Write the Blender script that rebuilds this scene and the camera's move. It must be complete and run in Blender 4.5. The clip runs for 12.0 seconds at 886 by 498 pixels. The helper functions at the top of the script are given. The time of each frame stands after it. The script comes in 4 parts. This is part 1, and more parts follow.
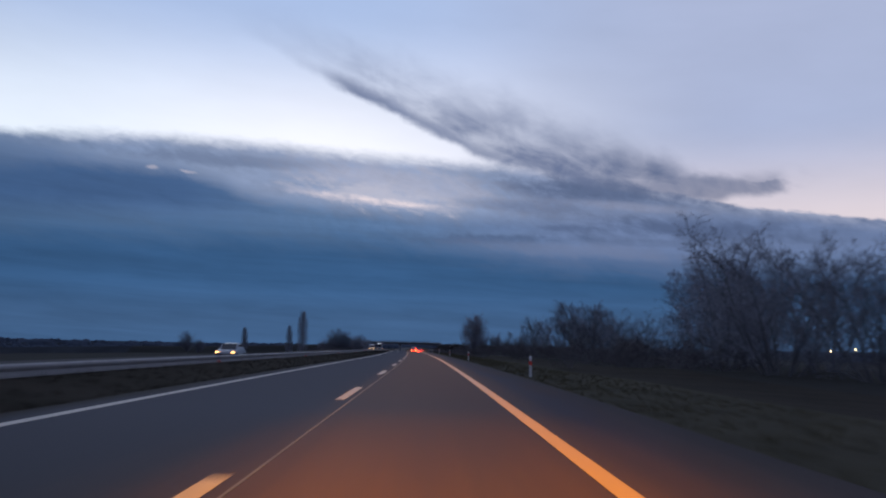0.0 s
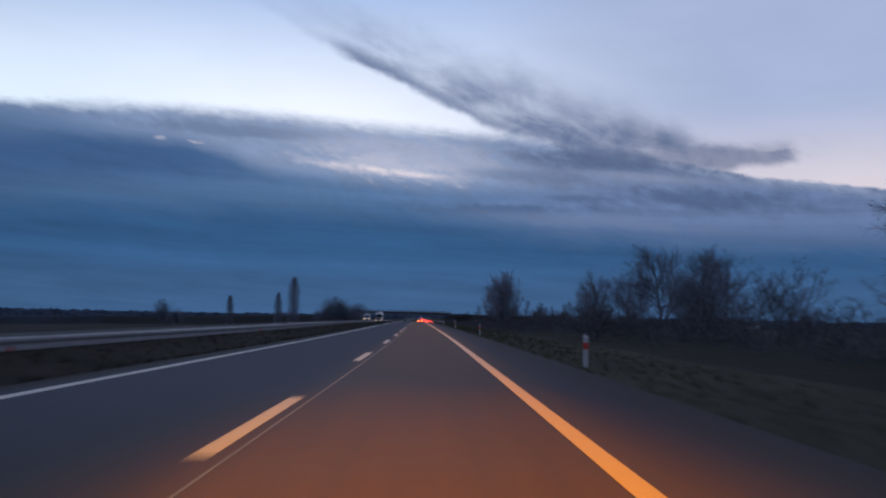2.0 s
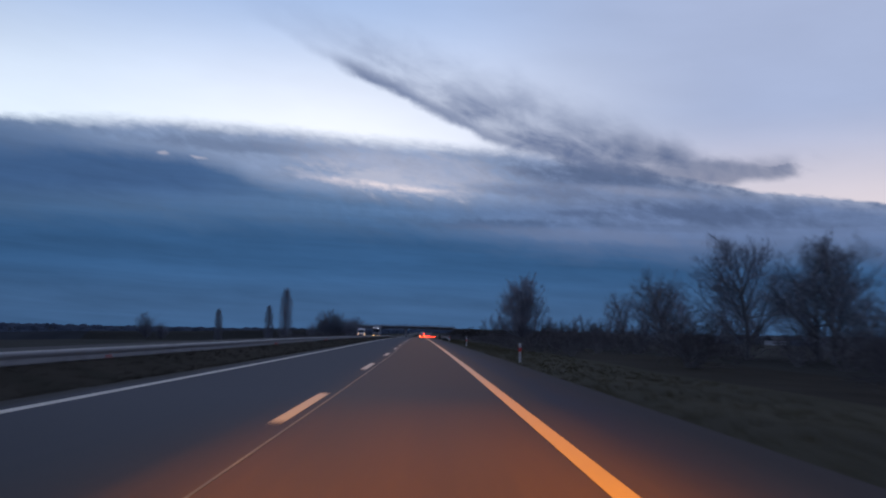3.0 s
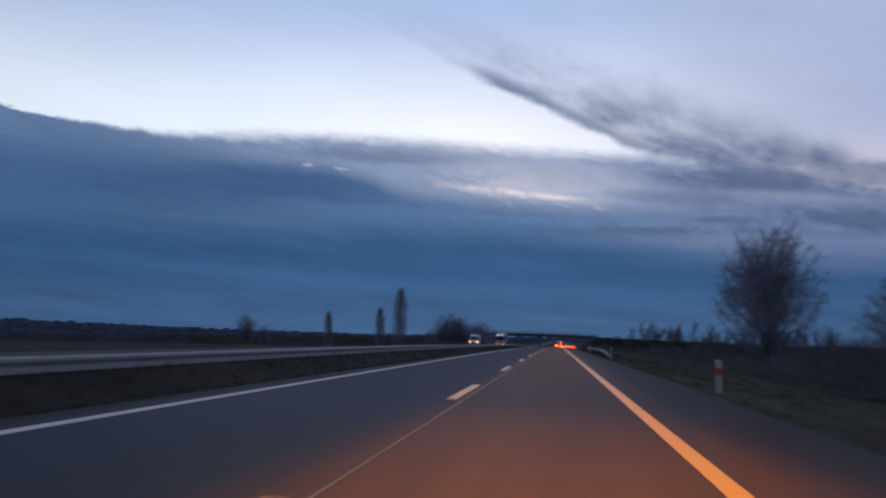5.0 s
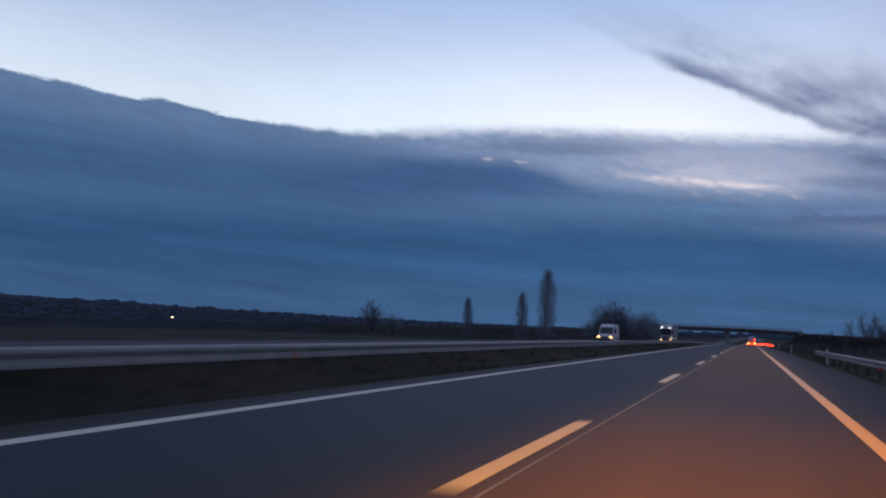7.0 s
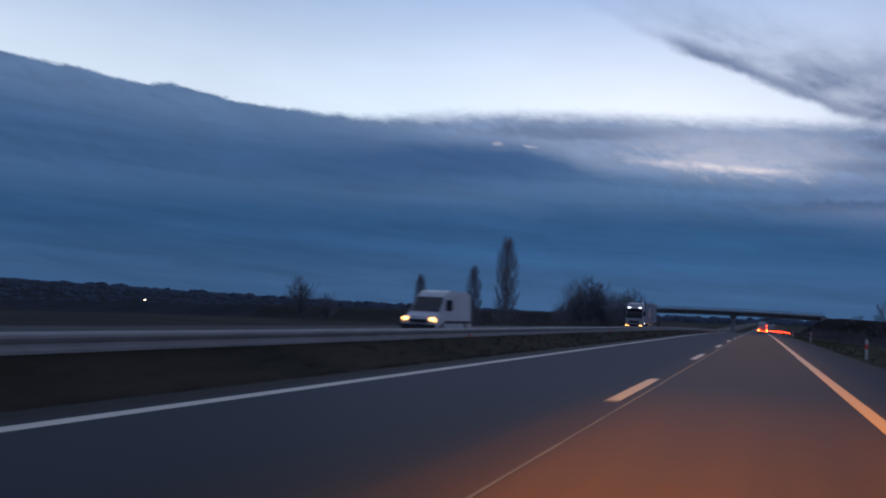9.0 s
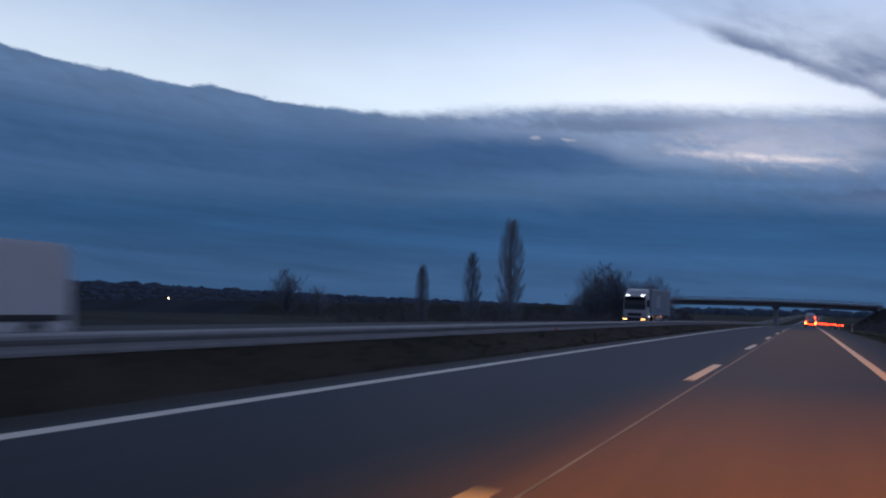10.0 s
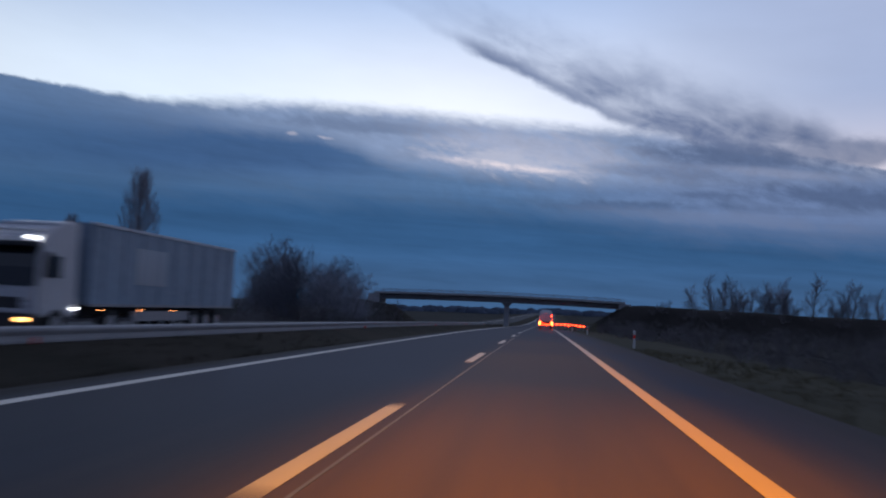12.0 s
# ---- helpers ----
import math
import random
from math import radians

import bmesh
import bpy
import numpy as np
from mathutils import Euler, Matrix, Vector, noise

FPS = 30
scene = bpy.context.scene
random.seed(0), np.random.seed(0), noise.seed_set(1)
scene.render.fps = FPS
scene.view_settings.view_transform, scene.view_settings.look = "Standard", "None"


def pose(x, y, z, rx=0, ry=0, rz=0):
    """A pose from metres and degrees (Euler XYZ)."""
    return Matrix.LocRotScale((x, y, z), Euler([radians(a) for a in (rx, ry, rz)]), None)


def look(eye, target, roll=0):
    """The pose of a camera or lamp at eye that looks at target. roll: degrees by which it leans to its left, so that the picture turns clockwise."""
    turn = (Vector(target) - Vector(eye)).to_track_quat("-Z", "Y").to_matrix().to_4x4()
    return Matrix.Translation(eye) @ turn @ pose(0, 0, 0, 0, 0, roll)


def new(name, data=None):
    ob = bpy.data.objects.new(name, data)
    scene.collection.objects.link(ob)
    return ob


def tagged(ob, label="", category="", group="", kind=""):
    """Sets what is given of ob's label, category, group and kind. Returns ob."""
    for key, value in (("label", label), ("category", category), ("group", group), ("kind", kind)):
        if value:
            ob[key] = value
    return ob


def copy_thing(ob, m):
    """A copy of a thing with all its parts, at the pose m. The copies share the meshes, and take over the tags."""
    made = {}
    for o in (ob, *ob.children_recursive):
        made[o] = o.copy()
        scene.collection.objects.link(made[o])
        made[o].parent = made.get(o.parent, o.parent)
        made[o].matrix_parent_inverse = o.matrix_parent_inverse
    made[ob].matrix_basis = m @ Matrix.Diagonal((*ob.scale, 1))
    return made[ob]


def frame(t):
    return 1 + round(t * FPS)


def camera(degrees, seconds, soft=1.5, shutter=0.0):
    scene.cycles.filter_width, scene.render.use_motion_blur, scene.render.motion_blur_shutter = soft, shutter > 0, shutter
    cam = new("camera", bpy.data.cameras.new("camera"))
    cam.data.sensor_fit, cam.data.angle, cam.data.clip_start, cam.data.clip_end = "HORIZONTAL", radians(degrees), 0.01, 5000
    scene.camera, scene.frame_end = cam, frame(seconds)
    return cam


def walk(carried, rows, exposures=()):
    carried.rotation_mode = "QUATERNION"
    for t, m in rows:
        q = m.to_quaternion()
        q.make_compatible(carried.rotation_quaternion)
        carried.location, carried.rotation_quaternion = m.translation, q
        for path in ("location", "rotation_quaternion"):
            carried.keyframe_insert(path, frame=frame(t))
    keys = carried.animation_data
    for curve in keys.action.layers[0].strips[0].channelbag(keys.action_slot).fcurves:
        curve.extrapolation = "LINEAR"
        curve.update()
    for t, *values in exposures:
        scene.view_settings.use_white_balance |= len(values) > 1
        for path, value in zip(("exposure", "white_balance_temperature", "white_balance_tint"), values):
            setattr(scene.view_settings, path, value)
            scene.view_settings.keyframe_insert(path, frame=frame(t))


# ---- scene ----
# A motorway at dusk: the camera rides in the driving lane, ahead is +y.
cam = camera(56.0, 12.0, soft=2.1, shutter=0.6)
# seconds, eye x, y, z, heading, tilt up, lean
PATH = [
    (0.0, -0.02, -19.90, 1.343, -1.11, 6.62, 1.08),
    (0.5, 0.06, -3.46, 1.347, -1.17, 6.22, 1.07),
    (1.0, 0.08, 12.91, 1.341, -1.26, 4.44, 1.08),
    (1.5, 0.06, 29.06, 1.324, -1.00, 4.09, 1.43),
    (2.0, -0.01, 46.46, 1.292, -0.59, 4.57, 1.09),
    (2.5, -0.11, 61.76, 1.244, -0.44, 5.41, 1.07),
    (2.7, -0.14, 68.00, 1.224, -0.45, 5.51, 1.07),
    (4.3, -0.77, 121.88, 1.060, 3.02, 6.09, 1.32),
    (4.5, -0.87, 127.78, 1.038, 4.79, 6.19, 1.18),
    (5.0, -1.16, 144.08, 0.997, 9.00, 5.90, 1.91),
    (5.5, -1.45, 160.28, 0.954, 13.11, 5.85, 2.11),
    (6.0, -1.79, 177.54, 0.916, 15.36, 5.41, 2.20),
    (6.5, -2.14, 193.22, 0.868, 18.88, 4.92, 2.37),
    (7.0, -2.46, 209.99, 0.825, 21.35, 4.91, 2.70),
    (7.2, -2.60, 215.76, 0.819, 21.61, 4.83, 2.66),
    (8.8, -3.58, 268.22, 0.568, 22.19, 3.98, 2.66),
    (9.0, -3.72, 274.66, 0.539, 21.95, 3.85, 2.82),
    (9.5, -4.05, 290.34, 0.460, 23.68, 3.12, 2.18),
    (10.0, -4.37, 306.93, 0.376, 24.63, 3.43, 2.13),
    (10.5, -4.78, 322.74, 0.285, 21.49, 3.12, 2.02),
    (11.0, -5.13, 338.90, 0.180, 12.23, 3.33, 3.52),
    (11.5, -5.43, 355.49, 0.082, 8.31, 3.80, 3.86),
    (12.0, -5.68, 372.76, -0.036, 7.80, 3.97, 2.67),
]
walk(cam, [(t, pose(x, y, z, 90 + tilt, 0, head) @ pose(0, 0, 0, 0, 0, lean)) for t, x, y, z, head, tilt, lean in PATH],
     exposures=((0.0, 0.0, 6650, 11), (0.7, 0.0, 6600, 11), (1.7, -0.03, 6320, 9), (2.5, -0.02, 6400, 9), (4.3, 0.0, 6560, 10), (5.5, 0.0, 6600, 11), (7.2, -0.03, 6400, 9), (9.0, -0.06, 6270, 8), (10.5, -0.06, 6270, 8), (12.0, -0.01, 6370, 9)))

# ---------------------------------------------------------------- world
world = bpy.data.worlds.new("dusk_sky")
scene.world = world
world.use_nodes = True
WT = world.node_tree
WT.nodes.clear()


def lin(r, g, b):
    """Linear colour of an 8-bit display colour."""
    return tuple((c / 255 / 12.92 if c <= 10 else ((c / 255 + 0.055) / 1.055) ** 2.4) for c in (r, g, b)) + (1.0,)


def wput(sock, value):
    if isinstance(value, bpy.types.NodeSocket):
        WT.links.new(value, sock)
    else:
        sock.default_value = value


def M(op, a, b=0.0, c=0.0):
    n = WT.nodes.new("ShaderNodeMath")
    n.operation = op
    for sock, value in zip(n.inputs, (a, b, c)):
        wput(sock, value)
    return n.outputs[0]


def ss(x, a, b):
    """Smooth step of x from 0 at a to 1 at b."""
    n = WT.nodes.new("ShaderNodeMapRange")
    n.interpolation_type = "SMOOTHSTEP"
    for i, value in ((0, x), (1, a), (2, b)):
        wput(n.inputs[i], value)
    return n.outputs[0]


def profile(x, pts):
    """A height that follows x along a broken line."""
    x0, x1 = pts[0][0], pts[-1][0]
    lo, hi = min(p[1] for p in pts), max(p[1] for p in pts)
    n = WT.nodes.new("ShaderNodeValToRGB")
    n.color_ramp.interpolation = "LINEAR"
    els = n.color_ramp.elements
    while len(els) < len(pts):
        els.new(0.5)
    for el, (px, py) in zip(els, pts):
        el.position = (px - x0) / (x1 - x0)
    for el, (px, py) in zip(els, pts):
        g = (py - lo) / (hi - lo)
        el.color = (g, g, g, 1)
    WT.links.new(M("DIVIDE", M("SUBTRACT", x, x0), x1 - x0), n.inputs[0])
    return M("MULTIPLY_ADD", n.outputs[0], hi - lo, lo)


def mixc(f, a, b):
    n = WT.nodes.new("ShaderNodeMix")
    n.data_type = "RGBA"
    wput(n.inputs[0], f)
    wput(n.inputs[6], a)
    wput(n.inputs[7], b)
    return n.outputs[2]


def gain(col, f):
    n = WT.nodes.new("ShaderNodeVectorMath")
    n.operation = "SCALE"
    WT.links.new(col, n.inputs[0])
    wput(n.inputs[3], f)
    return n.outputs[0]


def cloudnoise(ka, ke, shear, detail, rough, seed, distort=0.0):
    """Streaky noise in azimuth and elevation, about -1 to 1."""
    v = WT.nodes.new("ShaderNodeCombineXYZ")
    WT.links.new(M("MULTIPLY", AZ, ka), v.inputs[0])
    WT.links.new(M("MULTIPLY", M("MULTIPLY_ADD", AZ, shear, EL), ke), v.inputs[1])
    v.inputs[2].default_value = seed
    n = WT.nodes.new("ShaderNodeTexNoise")
    n.inputs["Scale"].default_value = 1.0
    n.inputs["Detail"].default_value = detail
    n.inputs["Roughness"].default_value = rough
    n.inputs["Distortion"].default_value = distort
    WT.links.new(v.outputs[0], n.inputs["Vector"])
    return M("MULTIPLY", M("SUBTRACT", n.outputs[0], 0.5), 2.6)


tc = WT.nodes.new("ShaderNodeTexCoord")
sep = WT.nodes.new("ShaderNodeSeparateXYZ")
WT.links.new(tc.outputs["Generated"], sep.inputs[0])
AZ = M("MULTIPLY", M("ARCTAN2", sep.outputs[0], sep.outputs[1]), 57.2958)
EL = M("MULTIPLY", M("ARCSINE", sep.outputs[2]), 57.2958)

n_big = cloudnoise(0.10, 0.35, 0.06, 4, 0.55, 1.3)
n_mid = cloudnoise(0.28, 0.95, 0.10, 6, 0.58, 4.1, 0.5)
n_fine = cloudnoise(0.9, 2.0, 0.12, 6, 0.62, 8.7, 0.5)
n_streak = cloudnoise(0.11, 1.1, 0.07, 6, 0.6, 5.6, 0.7)
n_mott = cloudnoise(0.26, 0.80, 0.20, 7, 0.62, 2.9, 0.6)
n_curd = cloudnoise(0.75, 1.25, 0.25, 6, 0.6, 7.7, 0.3)
n_band = cloudnoise(0.035, 0.80, 0.03, 5, 0.55, 12.4, 0.4)
n_wisp = cloudnoise(0.15, 0.48, 0.36, 4, 0.50, 9.3, 0.4)
n_curl = cloudnoise(0.40, 0.62, 0.26, 4, 0.52, 6.2, 0.6)
n_veil = cloudnoise(0.40, 0.55, 0.30, 5, 0.5, 3.6, 0.3)

# clear twilight above and in the gaps of the cloud
clear = mixc(ss(EL, 12.0, 23.0), mixc(ss(AZ, -30.0, -6.0), lin(224, 236, 251), lin(237, 241, 252)), lin(160, 182, 220))
clear = mixc(ss(EL, 24.0, 60.0), clear, lin(142, 156, 192))
clear = mixc(ss(AZ, -8.0, 22.0), clear, mixc(ss(EL, 7.0, 15.0), lin(226, 215, 222), lin(170, 183, 216)))
clear = gain(clear, M("MULTIPLY_ADD", M("MULTIPLY", ss(AZ, -40.0, -18.0), M("SUBTRACT", 1.0, ss(AZ, 0.0, 14.0))), 0.14, M("MULTIPLY_ADD", n_big, 0.06, 1.0)))


def patch(a, e, wa, we, slope=0.0, rag=0.45, inner=0.25):
    """A ragged oval of cloud round azimuth a and elevation e."""
    x = M("DIVIDE", M("SUBTRACT", AZ, a), wa)
    y = M("DIVIDE", M("SUBTRACT", M("MULTIPLY_ADD", M("SUBTRACT", AZ, a), -slope, EL), e), we)
    d = M("SQRT", M("ADD", M("MULTIPLY", x, x), M("MULTIPLY", y, y)))
    d = M("ADD", d, M("MULTIPLY", M("MULTIPLY_ADD", n_curd, 0.7, n_mott), rag))
    return M("SUBTRACT", 1.0, ss(d, inner, 1.15))


# the stratus bank that lies over the horizon
bank_top = profile(AZ, [(-180, 16), (-60, 15.2), (-52.6, 14.2), (-48.5, 13.75), (-46, 13.7), (-42.5, 13.2), (-40.7, 13.5), (-39, 13.2), (-36.5, 12.85), (-33, 12.65), (-27, 12.5), (-22.3, 13.0), (-18, 13.2),
                        (-12, 13.25), (-6.4, 12.95), (-2.4, 12.7), (2.8, 12.45), (6, 12.3), (11, 11.8), (14.5, 11.0), (19.4, 9.64), (23, 9.09), (26.4, 8.57), (30.2, 7.9), (45, 6.6), (180, 9)])
bank_top = M("ADD", bank_top, M("MULTIPLY_ADD", n_fine, 0.22, M("MULTIPLY", n_mid, 0.24)))
soft_top = M("MULTIPLY_ADD", M("MULTIPLY", ss(AZ, -34.0, -22.0), M("SUBTRACT", 1.0, ss(AZ, 8.0, 18.0))), 0.5, 0.14)
bank = M("SUBTRACT", 1.0, ss(EL, M("SUBTRACT", bank_top, soft_top), M("ADD", bank_top, soft_top)))

# its dark foot, and the paler layer that lies on it
deep = mixc(ss(EL, 1.0, 4.6), lin(61, 92, 131), lin(51, 86, 127))
deep = gain(deep, M("MULTIPLY_ADD", n_band, 0.20, M("MULTIPLY_ADD", n_big, 0.10, M("MULTIPLY_ADD", n_streak, 0.16, M("MULTIPLY_ADD", n_mid, 0.05, 1.0)))))
deep_top = profile(AZ, [(-180, 6), (-60, 5.8), (-40, 6.4), (-28, 6.8), (-14, 7.2), (-3, 6.9), (4, 6.2), (10, 5.7), (17, 5.2), (30, 4.8), (180, 6)])
deep_top = M("ADD", deep_top, M("MULTIPLY_ADD", n_streak, 0.4, M("MULTIPLY_ADD", n_mott, 0.6, M("MULTIPLY", n_curd, 0.25))))
pale = mixc(ss(AZ, -36.0, -12.0), lin(73, 104, 143), lin(81, 109, 146))
pale = mixc(ss(AZ, -8.0, 14.0), pale, lin(96, 114, 150))
pale = gain(pale, M("MULTIPLY_ADD", n_band, 0.17, M("MULTIPLY_ADD", n_mott, 0.12, M("MULTIPLY_ADD", n_curd, 0.08, M("MULTIPLY_ADD", n_streak, 0.12, 1.0)))))
body_col = mixc(ss(EL, M("SUBTRACT", deep_top, 1.4), M("ADD", deep_top, 1.6)), deep, pale)

# the dark tongue that runs out to the right inside the bank
tongue_top = profile(AZ, [(-180, 13), (-60, 12.2), (-47, 11.4), (-40, 11.0), (-34, 11.1), (-27.8, 11.2), (-22.7, 11.15), (-18.8, 11.15), (-16.5, 10.95), (-14, 10.5), (-12.5, 9.9), (-10.3, 9.45), (0, 8.7), (180, 8)])
tongue_low = profile(AZ, [(-180, 7), (-60, 7.4), (-40, 8.0), (-28, 8.5), (-18.5, 9.0), (-10.2, 9.1), (0, 9.3), (180, 9)])
tongue_top = M("ADD", tongue_top, M("MULTIPLY_ADD", n_curd, 0.24, M("MULTIPLY", n_mott, 0.42)))
soft_t = M("MULTIPLY_ADD", M("SUBTRACT", 1.0, ss(AZ, -30.0, -22.0)), 1.2, 0.75)
over = ss(EL, M("SUBTRACT", tongue_top, soft_t), M("ADD", tongue_top, soft_t))
tongue = M("MULTIPLY", ss(EL, M("SUBTRACT", tongue_low, 1.7), M("ADD", tongue_low, 0.5)), M("SUBTRACT", 1.0, ss(AZ, -18.0, -7.0)))
body_col = mixc(M("MULTIPLY", tongue, M("MULTIPLY_ADD", ss(AZ, -38.0, -26.0), 0.26, 0.48)), body_col, gain(mixc(ss(AZ, -40.0, -20.0), lin(56, 87, 131), lin(54, 82, 124)), M("MULTIPLY_ADD", n_band, 0.14, M("MULTIPLY_ADD", n_streak, 0.12, M("MULTIPLY_ADD", n_mott, 0.10, 1.0)))))
upper = mixc(ss(AZ, -36.0, -10.0), lin(95, 120, 157), mixc(ss(AZ, 0.0, 12.0), lin(126, 142, 173), lin(106, 121, 153)))
shade = M("MULTIPLY_ADD", n_mott, 0.18, M("MULTIPLY_ADD", n_curd, 0.12, M("MULTIPLY_ADD", n_streak, 0.15, 1.0)))
upper = gain(upper, shade)
body_col = gain(mixc(over, body_col, upper), M("MULTIPLY_ADD", ss(AZ, -34.0, -14.0), 0.13, 1.0))

# light and dark lumps in the torn right half of the bank
GREY = lin(90, 106, 140)
body_col = mixc(M("MULTIPLY", patch(-2.0, 10.95, 9.5, 1.7, -0.10, 0.6), 0.75), body_col, lin(172, 178, 202))
body_col = mixc(M("MULTIPLY", patch(-14.0, 12.0, 8.0, 0.55, 0.0), 0.5), body_col, lin(96, 112, 144))
body_col = mixc(M("MULTIPLY", patch(12.0, 10.65, 8.5, 1.05, -0.05), 0.9), body_col, GREY)
body_col = mixc(M("MULTIPLY", patch(6.5, 9.6, 5.0, 0.6, -0.06), 0.55), body_col, lin(100, 115, 148))
body_col = mixc(M("MULTIPLY", patch(14.0, 9.5, 5.5, 0.4, -0.10), 0.5), body_col, lin(142, 150, 178))
body_col = mixc(M("MULTIPLY", patch(18.5, 7.9, 7.5, 0.85, -0.09), 0.85), body_col, lin(82, 99, 134))
body_col = mixc(M("MULTIPLY", patch(5.0, 7.35, 5.5, 0.42, 0.01, 0.8), 0.6), body_col, lin(80, 100, 136))
body_col = mixc(M("MULTIPLY", patch(9.8, 8.1, 2.2, 0.3, -0.03), 0.7), body_col, lin(84, 101, 136))
body_col = mixc(M("MULTIPLY", patch(10.0, 6.6, 9.0, 0.6, -0.06), 0.35), body_col, lin(120, 133, 165))
torn = M("MULTIPLY", ss(AZ, -14.0, -4.0), ss(EL, 5.5, 8.0))
body_col = gain(body_col, M("MULTIPLY_ADD", torn, M("MULTIPLY_ADD", n_curd, 0.12, M("MULTIPLY", n_fine, 0.08)), 1.0))
rim = M("MULTIPLY", ss(EL, M("SUBTRACT", bank_top, 0.9), M("ADD", bank_top, 0.2)), M("MULTIPLY", ss(AZ, -34.0, -18.0), ss(n_curd, -0.7, 0.6)))
body_col = mixc(M("MULTIPLY", rim, 0.55), body_col, lin(186, 192, 214))
sky = mixc(bank, clear, body_col)

# the torn wisp that hangs over the gap and runs down to the right
w_low = profile(AZ, [(-16, 21.4), (-12, 19.8), (-9.7, 18.8), (-8.15, 18.0), (-6.6, 17.3), (-5, 16.65), (-3.7, 16.2), (-1.9, 15.45), (0, 14.6), (1.2, 14.1), (3.1, 12.95),
                     (6, 12.2), (12, 10.9), (19, 9.7), (21.4, 10.05), (24.2, 10.1), (26, 10.3), (32, 10.9)])
w_top = profile(AZ, [(-16, 23.2), (-12, 22.2), (-9, 21.0), (-2.7, 19.3), (1.3, 18.3), (4.5, 17.4), (7.65, 16.6), (13, 15.4), (16, 14.0), (17.5, 12.8),
                     (21.4, 11.35), (24.2, 10.35), (26, 10.45), (32, 11.0)])
w_low = M("ADD", w_low, M("MULTIPLY_ADD", n_curd, 0.22, M("MULTIPLY", n_veil, 0.3)))
w_top = M("ADD", w_top, M("MULTIPLY_ADD", n_veil, 0.9, M("MULTIPLY", M("SUBTRACT", 1.0, ss(AZ, 4.0, 14.0)), 1.4)))
thick = ss(M("SUBTRACT", w_top, w_low), 0.1, 0.7)
right_end = M("SUBTRACT", 1.0, ss(AZ, 22.5, 26.0))
rise_in = ss(EL, M("SUBTRACT", w_low, 0.28), M("ADD", w_low, 0.42))
core = M("MULTIPLY", rise_in, M("SUBTRACT", 1.0, ss(EL, M("ADD", w_low, 0.35), M("ADD", w_low, 2.0))))
core = M("MULTIPLY", core, M("MULTIPLY_ADD", n_wisp, 0.22, M("MULTIPLY_ADD", ss(AZ, 3.0, 9.0), -0.15, 0.84)))
core = M("MULTIPLY", core, ss(AZ, -9.6, -5.0))
w_high = M("MAXIMUM", w_top, M("ADD", w_low, 1.0))
veil = M("MULTIPLY", rise_in, M("SUBTRACT", 1.0, ss(EL, M("ADD", w_low, 0.8), w_high)))
curls = ss(M("MULTIPLY_ADD", n_curl, 0.55, M("MULTIPLY", n_wisp, 0.7)), -0.75, 0.75)
veil = M("MULTIPLY", veil, M("MULTIPLY_ADD", curls, M("MULTIPLY_ADD", ss(AZ, -5.0, 5.0), 0.18, 0.62), M("MULTIPLY_ADD", ss(AZ, -3.0, 6.0), 0.22, 0.16)))
veil = M("MULTIPLY", veil, M("MULTIPLY_ADD", ss(AZ, -9.0, -4.0), 0.7, M("MULTIPLY", ss(AZ, -15.0, -8.0), 0.35)))
t_top = profile(AZ, [(2, 12.2), (8, 11.9), (14, 11.6), (17.4, 11.65), (21.1, 11.2), (24.2, 10.25), (26, 10.35), (32, 10.5)])
t_top = M("ADD", t_top, M("MULTIPLY", n_fine, 0.2))
tip = M("MULTIPLY", ss(AZ, 6.0, 17.0), M("MULTIPLY", rise_in, M("SUBTRACT", 1.0, ss(EL, M("SUBTRACT", t_top, 0.4), M("ADD", t_top, 0.4)))))
tip = M("MULTIPLY", tip, M("MULTIPLY_ADD", ss(n_curl, -0.8, 0.5), 0.25, 0.72))
wisp = M("MULTIPLY", M("MULTIPLY", M("MAXIMUM", M("MAXIMUM", core, veil), M("MULTIPLY", tip, 0.9)), right_end), thick)
wcol = gain(mixc(ss(AZ, 0.0, 20.0), lin(108, 122, 157), lin(101, 114, 146)), M("MULTIPLY_ADD", n_curl, 0.10, 1.0))
sky = mixc(M("MINIMUM", M("MAXIMUM", wisp, 0.0), 1.0), sky, wcol)

# where the light breaks through the bank
g_line = M("MULTIPLY_ADD", AZ, -0.085, 9.52)
g_off = M("ABSOLUTE", M("SUBTRACT", M("MULTIPLY_ADD", n_fine, 0.25, EL), g_line))
glow = M("MULTIPLY", M("SUBTRACT", 1.0, ss(g_off, 0.0, 0.40)), M("MULTIPLY", ss(AZ, -12.0, -4.0), M("SUBTRACT", 1.0, ss(AZ, -2.4, 3.5))))
glow = M("MULTIPLY", glow, ss(n_curd, -0.7, 0.5))
sky = mixc(M("MULTIPLY", patch(-3.5, 10.2, 6.0, 0.9, -0.11, 0.7), 0.5), sky, lin(200, 201, 218))
glow = M("MAXIMUM", glow, M("MULTIPLY", patch(-18.6, 11.2, 0.5, 0.16, 0.0, 0.8), 0.3))
glow = M("MAXIMUM", glow, M("MULTIPLY", patch(-16.4, 11.1, 0.6, 0.14, -0.1, 0.8), 0.3))
sky = mixc(M("MULTIPLY", glow, 0.95), sky, lin(234, 222, 228))

